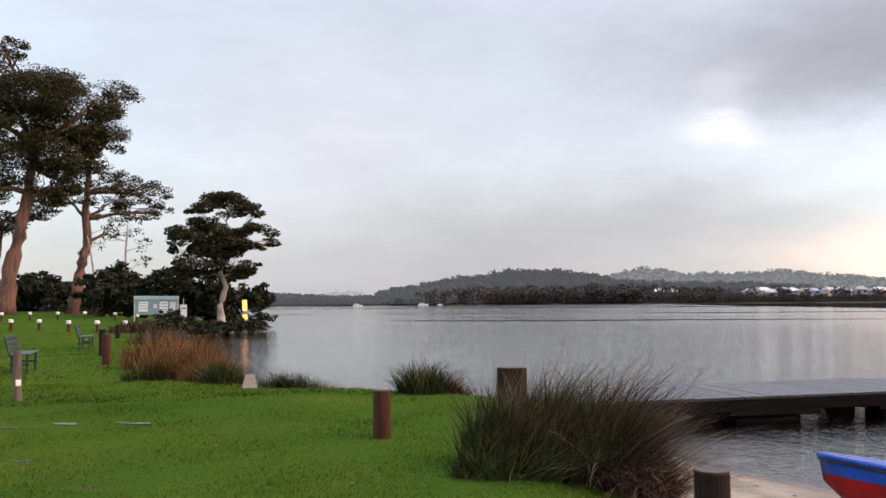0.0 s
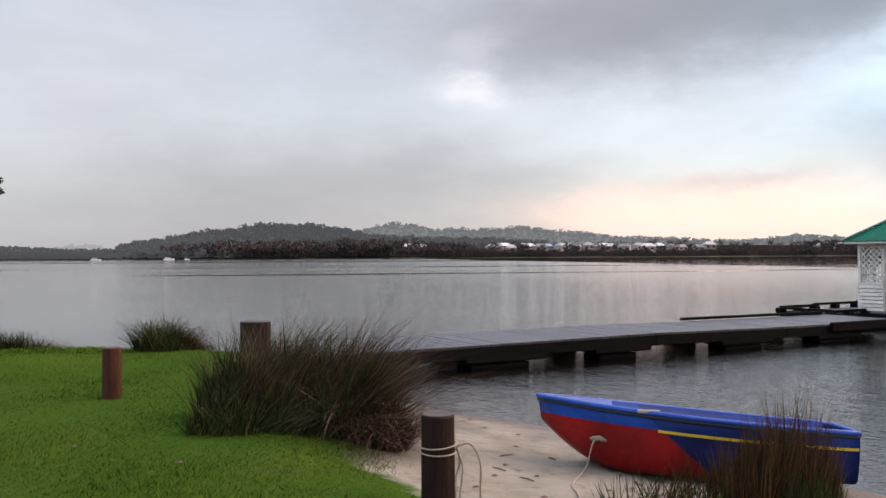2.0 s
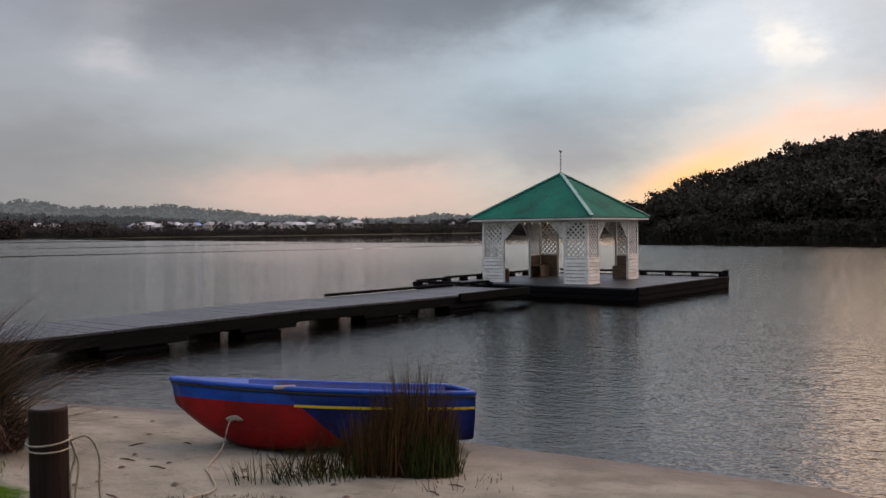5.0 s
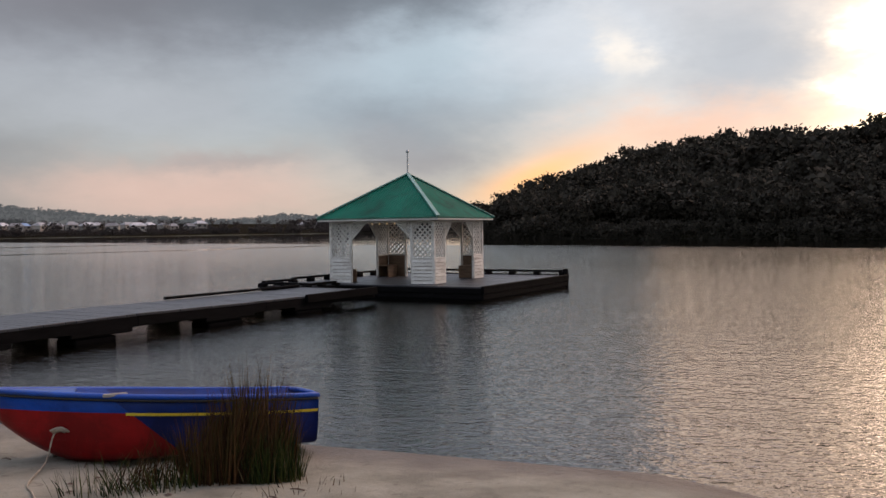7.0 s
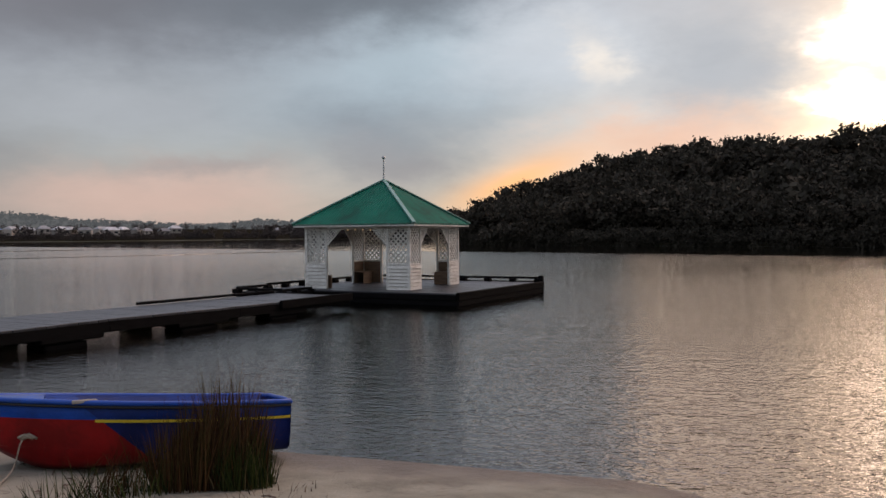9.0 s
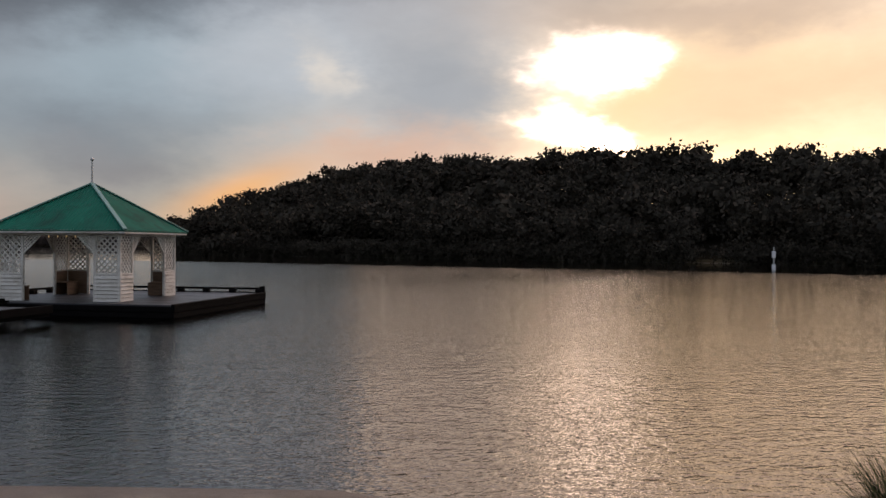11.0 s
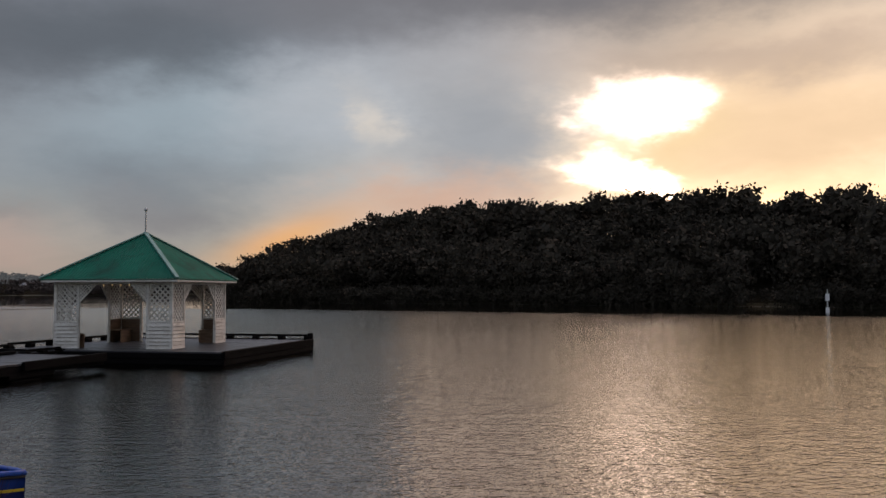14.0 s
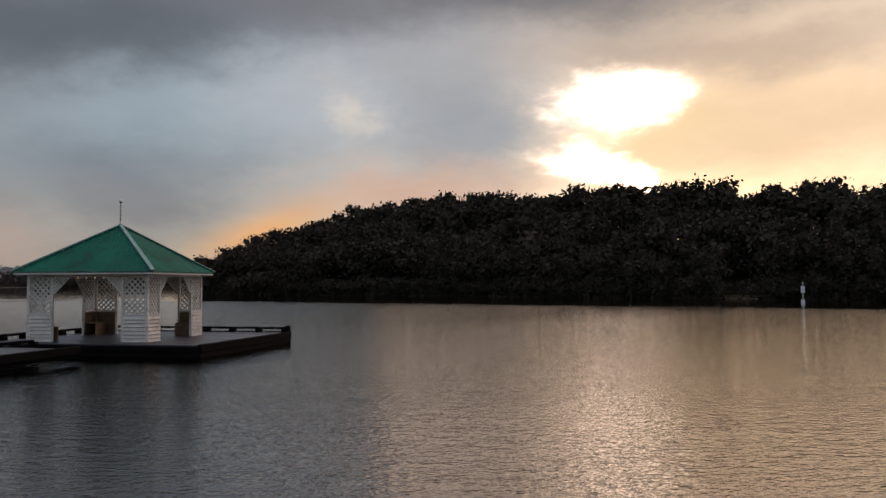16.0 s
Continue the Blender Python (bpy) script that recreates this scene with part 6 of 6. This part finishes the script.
def gilded_marker():
    x, y = ray_place(-17.45, 77)
    t = thing("shore_marker", pose(x, y, 0.05, 0, 0, 0), "pole with two yellow panels catching the sunset", "marker")
    part("pole", Geo().tube([(0, 0, -0.5), (0, 0, 2.4)], [0.05, 0.05], 8), M_PALEMETAL, t)
    for z in (1.95, 0.72):
        part("panel", Geo().box((0.12, -0.03, z), (0.03, 0.60, 0.95), pose(0, 0, 0, 0, -3, -27), 0.008), M_GOLD, t, "brass yellow panel")


gilded_marker()


def notice_board():
    x, y = ray_place(-22.8, 74)
    t = thing("notice_board", pose(x, y, gz(x, y), 0, 0, 22), "large pale roofed notice board on posts", "sign")
    for px in (-1.65, 0, 1.65):
        part("post", Geo().box((px, 0, 0.95), (0.10, 0.10, 2.0), None, 0.01), M_SIGNPALE, t)
    part("board", Geo().box((0, -0.06, 1.20), (3.2, 0.05, 1.2), None, 0.01), M_SIGNBOARD, t, "blue-green display panel")
    part("header", Geo().box((0, -0.07, 1.95), (3.45, 0.14, 0.30), None, 0.02), M_SIGNBLUE, t, "blue-grey header band")
    for px, pz, w, h in ((-1.0, 1.25, 0.7, 0.8), (-0.1, 1.3, 0.25, 0.3), (0.55, 1.2, 0.6, 0.9), (1.25, 1.3, 0.4, 0.6)):
        paper = part("notice", Geo().box((px, -0.095, pz), (w, 0.015, h)), M_BOATWHITE, t)
        for k in range(3):
            part("text_bar", Geo().box((px, -0.107, pz + h * (0.3 - 0.25 * k)), (w * 0.75, 0.006, h * 0.06)), M_SIGNGREY, paper)
    x, y = ray_place(-21.2, 74)
    t = thing("small_sign", pose(x, y, gz(x, y), 0, 0, 20), "small white sign on a post", "sign")
    part("post", Geo().box((0, 0.05, 0.8), (0.07, 0.07, 2.4), None, 0.01), M_PALEMETAL, t)
    part("plate", Geo().box((0, 0, 1.0), (0.55, 0.03, 1.0), None, 0.01), M_BOATWHITE, t)
    part("text_bar", Geo().box((0, -0.02, 1.2), (0.4, 0.01, 0.12)), M_SIGNGREY, t)
    x, y = ray_place(-21.65, 73)
    t = thing("small_sign", pose(x, y, gz(x, y), 0, 0, 20), "low white plate on a stake", "sign")
    part("stake", Geo().box((0, 0.04, 0.25), (0.06, 0.06, 0.6), None, 0.01), M_PALEMETAL, t)
    part("plate", Geo().box((0, 0, 0.55), (0.35, 0.03, 0.4), None, 0.01), M_BOATWHITE, t)


notice_board()


# ---- benches, table, path posts ----
def bench(x, y, yaw):
    t = thing("park_bench", pose(x, y, gz(x, y), 0, 0, yaw), "dark green slatted park bench on the lawn", "bench", "benches on the lawn")
    for px in (-0.75, 0.75):
        part("leg", Geo().box((px, 0.0, 0.21), (0.06, 0.42, 0.05), None, 0.008).box((px, 0.16, 0.20), (0.06, 0.05, 0.42), None, 0.008).box((px, -0.16, 0.20), (0.06, 0.05, 0.42), None, 0.008), M_BENCH, t)
        part("back_support", beam(Geo(), (px, 0.20, 0.40), (px, 0.32, 0.86), 0.05, 0.05), M_BENCH, t)
    for k in range(4):
        part("seat_slat", Geo().box((0, -0.17 + 0.115 * k, 0.44), (1.8, 0.095, 0.035), None, 0.008), M_BENCH, t)
    for k in range(3):
        part("back_slat", Geo().box((0, 0.235 + 0.03 * k, 0.56 + 0.12 * k), (1.8, 0.03, 0.10), None, 0.008), M_BENCH, t)


bench(-9.0, 19.6, 113)
bench(-12.8, 30.1, 113)


def picnic_table(x, y, yaw):
    t = thing("picnic_table", pose(x, y, gz(x, y), 0, 0, yaw), "dark green picnic table on the lawn", "table")
    for k in range(5):
        part("top_slat", Geo().box((0, -0.32 + 0.16 * k, 0.74), (1.8, 0.14, 0.04), None, 0.008), M_BENCH, t)
    for sgn in (-1, 1):
        for k in range(2):
            part("seat_slat", Geo().box((0, sgn * (0.62 + 0.14 * k), 0.44), (1.8, 0.125, 0.04), None, 0.008), M_BENCH, t)
        px = 0.62 * sgn
        part("leg", beam(Geo(), (px, -0.55, 0.0), (px, -0.22, 0.72), 0.06, 0.09), M_BENCH, t)
        part("leg", beam(Geo(), (px, 0.55, 0.0), (px, 0.22, 0.72), 0.06, 0.09), M_BENCH, t)
        part("cross_bar", Geo().box((px, 0, 0.40), (0.06, 1.5, 0.08), None, 0.008), M_BENCH, t)


picnic_table(-8.6, 15.6, 70)
first = None
near_row = [(-30.9, 58.5), (-29.4, 58), (-27.8, 57), (-26.2, 55), (-24.6, 54)]
far_row = [(-31.4, 74), (-29.9, 75), (-28.4, 75), (-26.9, 76), (-25.2, 76), (-23.9, 75)]
for b, d in near_row + far_row:
    x, y = ray_place(b, d - 2)
    m = pose(x, y, gz(x, y), 0, 0, random.uniform(0, 360))
    if first is None:
        first = thing("path_post", m, "short timber path post with white cap", "post", "white-capped posts across the lawn")
        part("shaft", Geo().tube([(0, 0, -0.1), (0, 0, 0.48)], [0.085, 0.08], 12), M_POSTRED, first)
        part("cap", Geo().tube([(0, 0, 0.46), (0, 0, 0.49), (0, 0, 0.63), (0, 0, 0.66)], [0.11, 0.135, 0.135, 0.10], 12), M_BOATWHITE, first, "white cap")
    else:
        copy_thing(first, m)
x, y = -2.45, 15.95
t = thing("concrete_block", pose(x, y, gz(x, y) - 0.05, 0, 0, 20), "pale tapered concrete block on the bank", "block")
part("block", Geo().put([(-0.15, -0.13, 0), (0.15, -0.13, 0), (0.15, 0.13, 0), (-0.15, 0.13, 0), (-0.08, -0.08, 0.30), (0.08, -0.08, 0.30), (0.08, 0.08, 0.28), (-0.08, 0.08, 0.28)],
                        [(3, 2, 1, 0), (0, 1, 5, 4), (1, 2, 6, 5), (2, 3, 7, 6), (3, 0, 4, 7), (4, 5, 6, 7)]), M_STONE, t)


# ---- small things on the lawn and the sand ----
def puddle(x, y, rx, ry, seed):
    rng = np.random.default_rng(seed)
    n = 26
    g = Geo()
    pts = []
    for k in range(n):
        a = 2 * math.pi * k / n
        r = 1 + 0.35 * math.sin(2 * a + seed) + 0.2 * math.sin(5 * a + 2 * seed) + rng.normal(0, 0.06)
        pts.append((rx * r * math.cos(a), ry * r * math.sin(a), 0.0))
    z = gz(x, y) + 0.006
    g.put([(0, 0, 0)] + pts, [(0, 1 + k, 1 + (k + 1) % n) for k in range(n)])
    ob = new("puddle", g.mesh("puddle", M_PUDDLE))
    ob.matrix_world = pose(x, y, z)
    tagged(ob, "shallow rain puddle lying in the grass", "puddle", "rain puddles on the lawn")


M_PUDDLE = surf("rain_water", (0.030, 0.036, 0.020), (0.060, 0.066, 0.034), 6.0, 0.14, bump=0.0)
for x, y, rx, ry, seed in ((-2.62, 11.0, 0.36, 0.10, 3), (-3.30, 10.8, 0.22, 0.07, 4), (-2.34, 8.16, 0.16, 0.06, 5), (-3.9, 10.5, 0.26, 0.06, 6)):
    puddle(x, y, rx, ry, seed)


def litter_piece(kind, x, y, label):
    rng = np.random.default_rng(int(abs(x * 100) + abs(y * 37)))
    z = gz(x, y)
    g = Geo()
    if kind == "twig":
        a = rng.uniform(0, math.pi)
        l = rng.uniform(0.05, 0.14)
        g.tube([(-l * math.cos(a), -l * math.sin(a), 0.01), (0.004, 0.006, 0.016), (l * math.cos(a), l * math.sin(a), 0.012)], [0.006, 0.008, 0.004], 6)
    else:
        g.put([(0.03 * math.cos(k) * rng.uniform(0.7, 1.3), 0.025 * math.sin(k) * rng.uniform(0.7, 1.3), 0.008) for k in np.linspace(0, 5.6, 8)] + [(0, 0, 0.02)], [(k, (k + 1) % 8, 8) for k in range(8)])
    ob = new(kind, g.mesh(kind, M_BARKDARK))
    ob.matrix_world = pose(x, y, z)
    tagged(ob, label, kind, "bits lying about")


rng = np.random.default_rng(17)
for k in range(12):
    litter_piece("twig", rng.uniform(4.2, 7.0), rng.uniform(5.0, 10.0), "thin dark twig lying on the sand")
for k in range(34):
    litter_piece("clod", rng.uniform(4.0, 7.2), rng.uniform(5.2, 10.5), "small dark clump of weed on sand")
for x, y in ((-0.75, 9.2), (2.0, 6.6), (1.1, 7.4), (-2.2, 8.0)):
    litter_piece("clod", x, y, "small dark clod lying on the lawn")
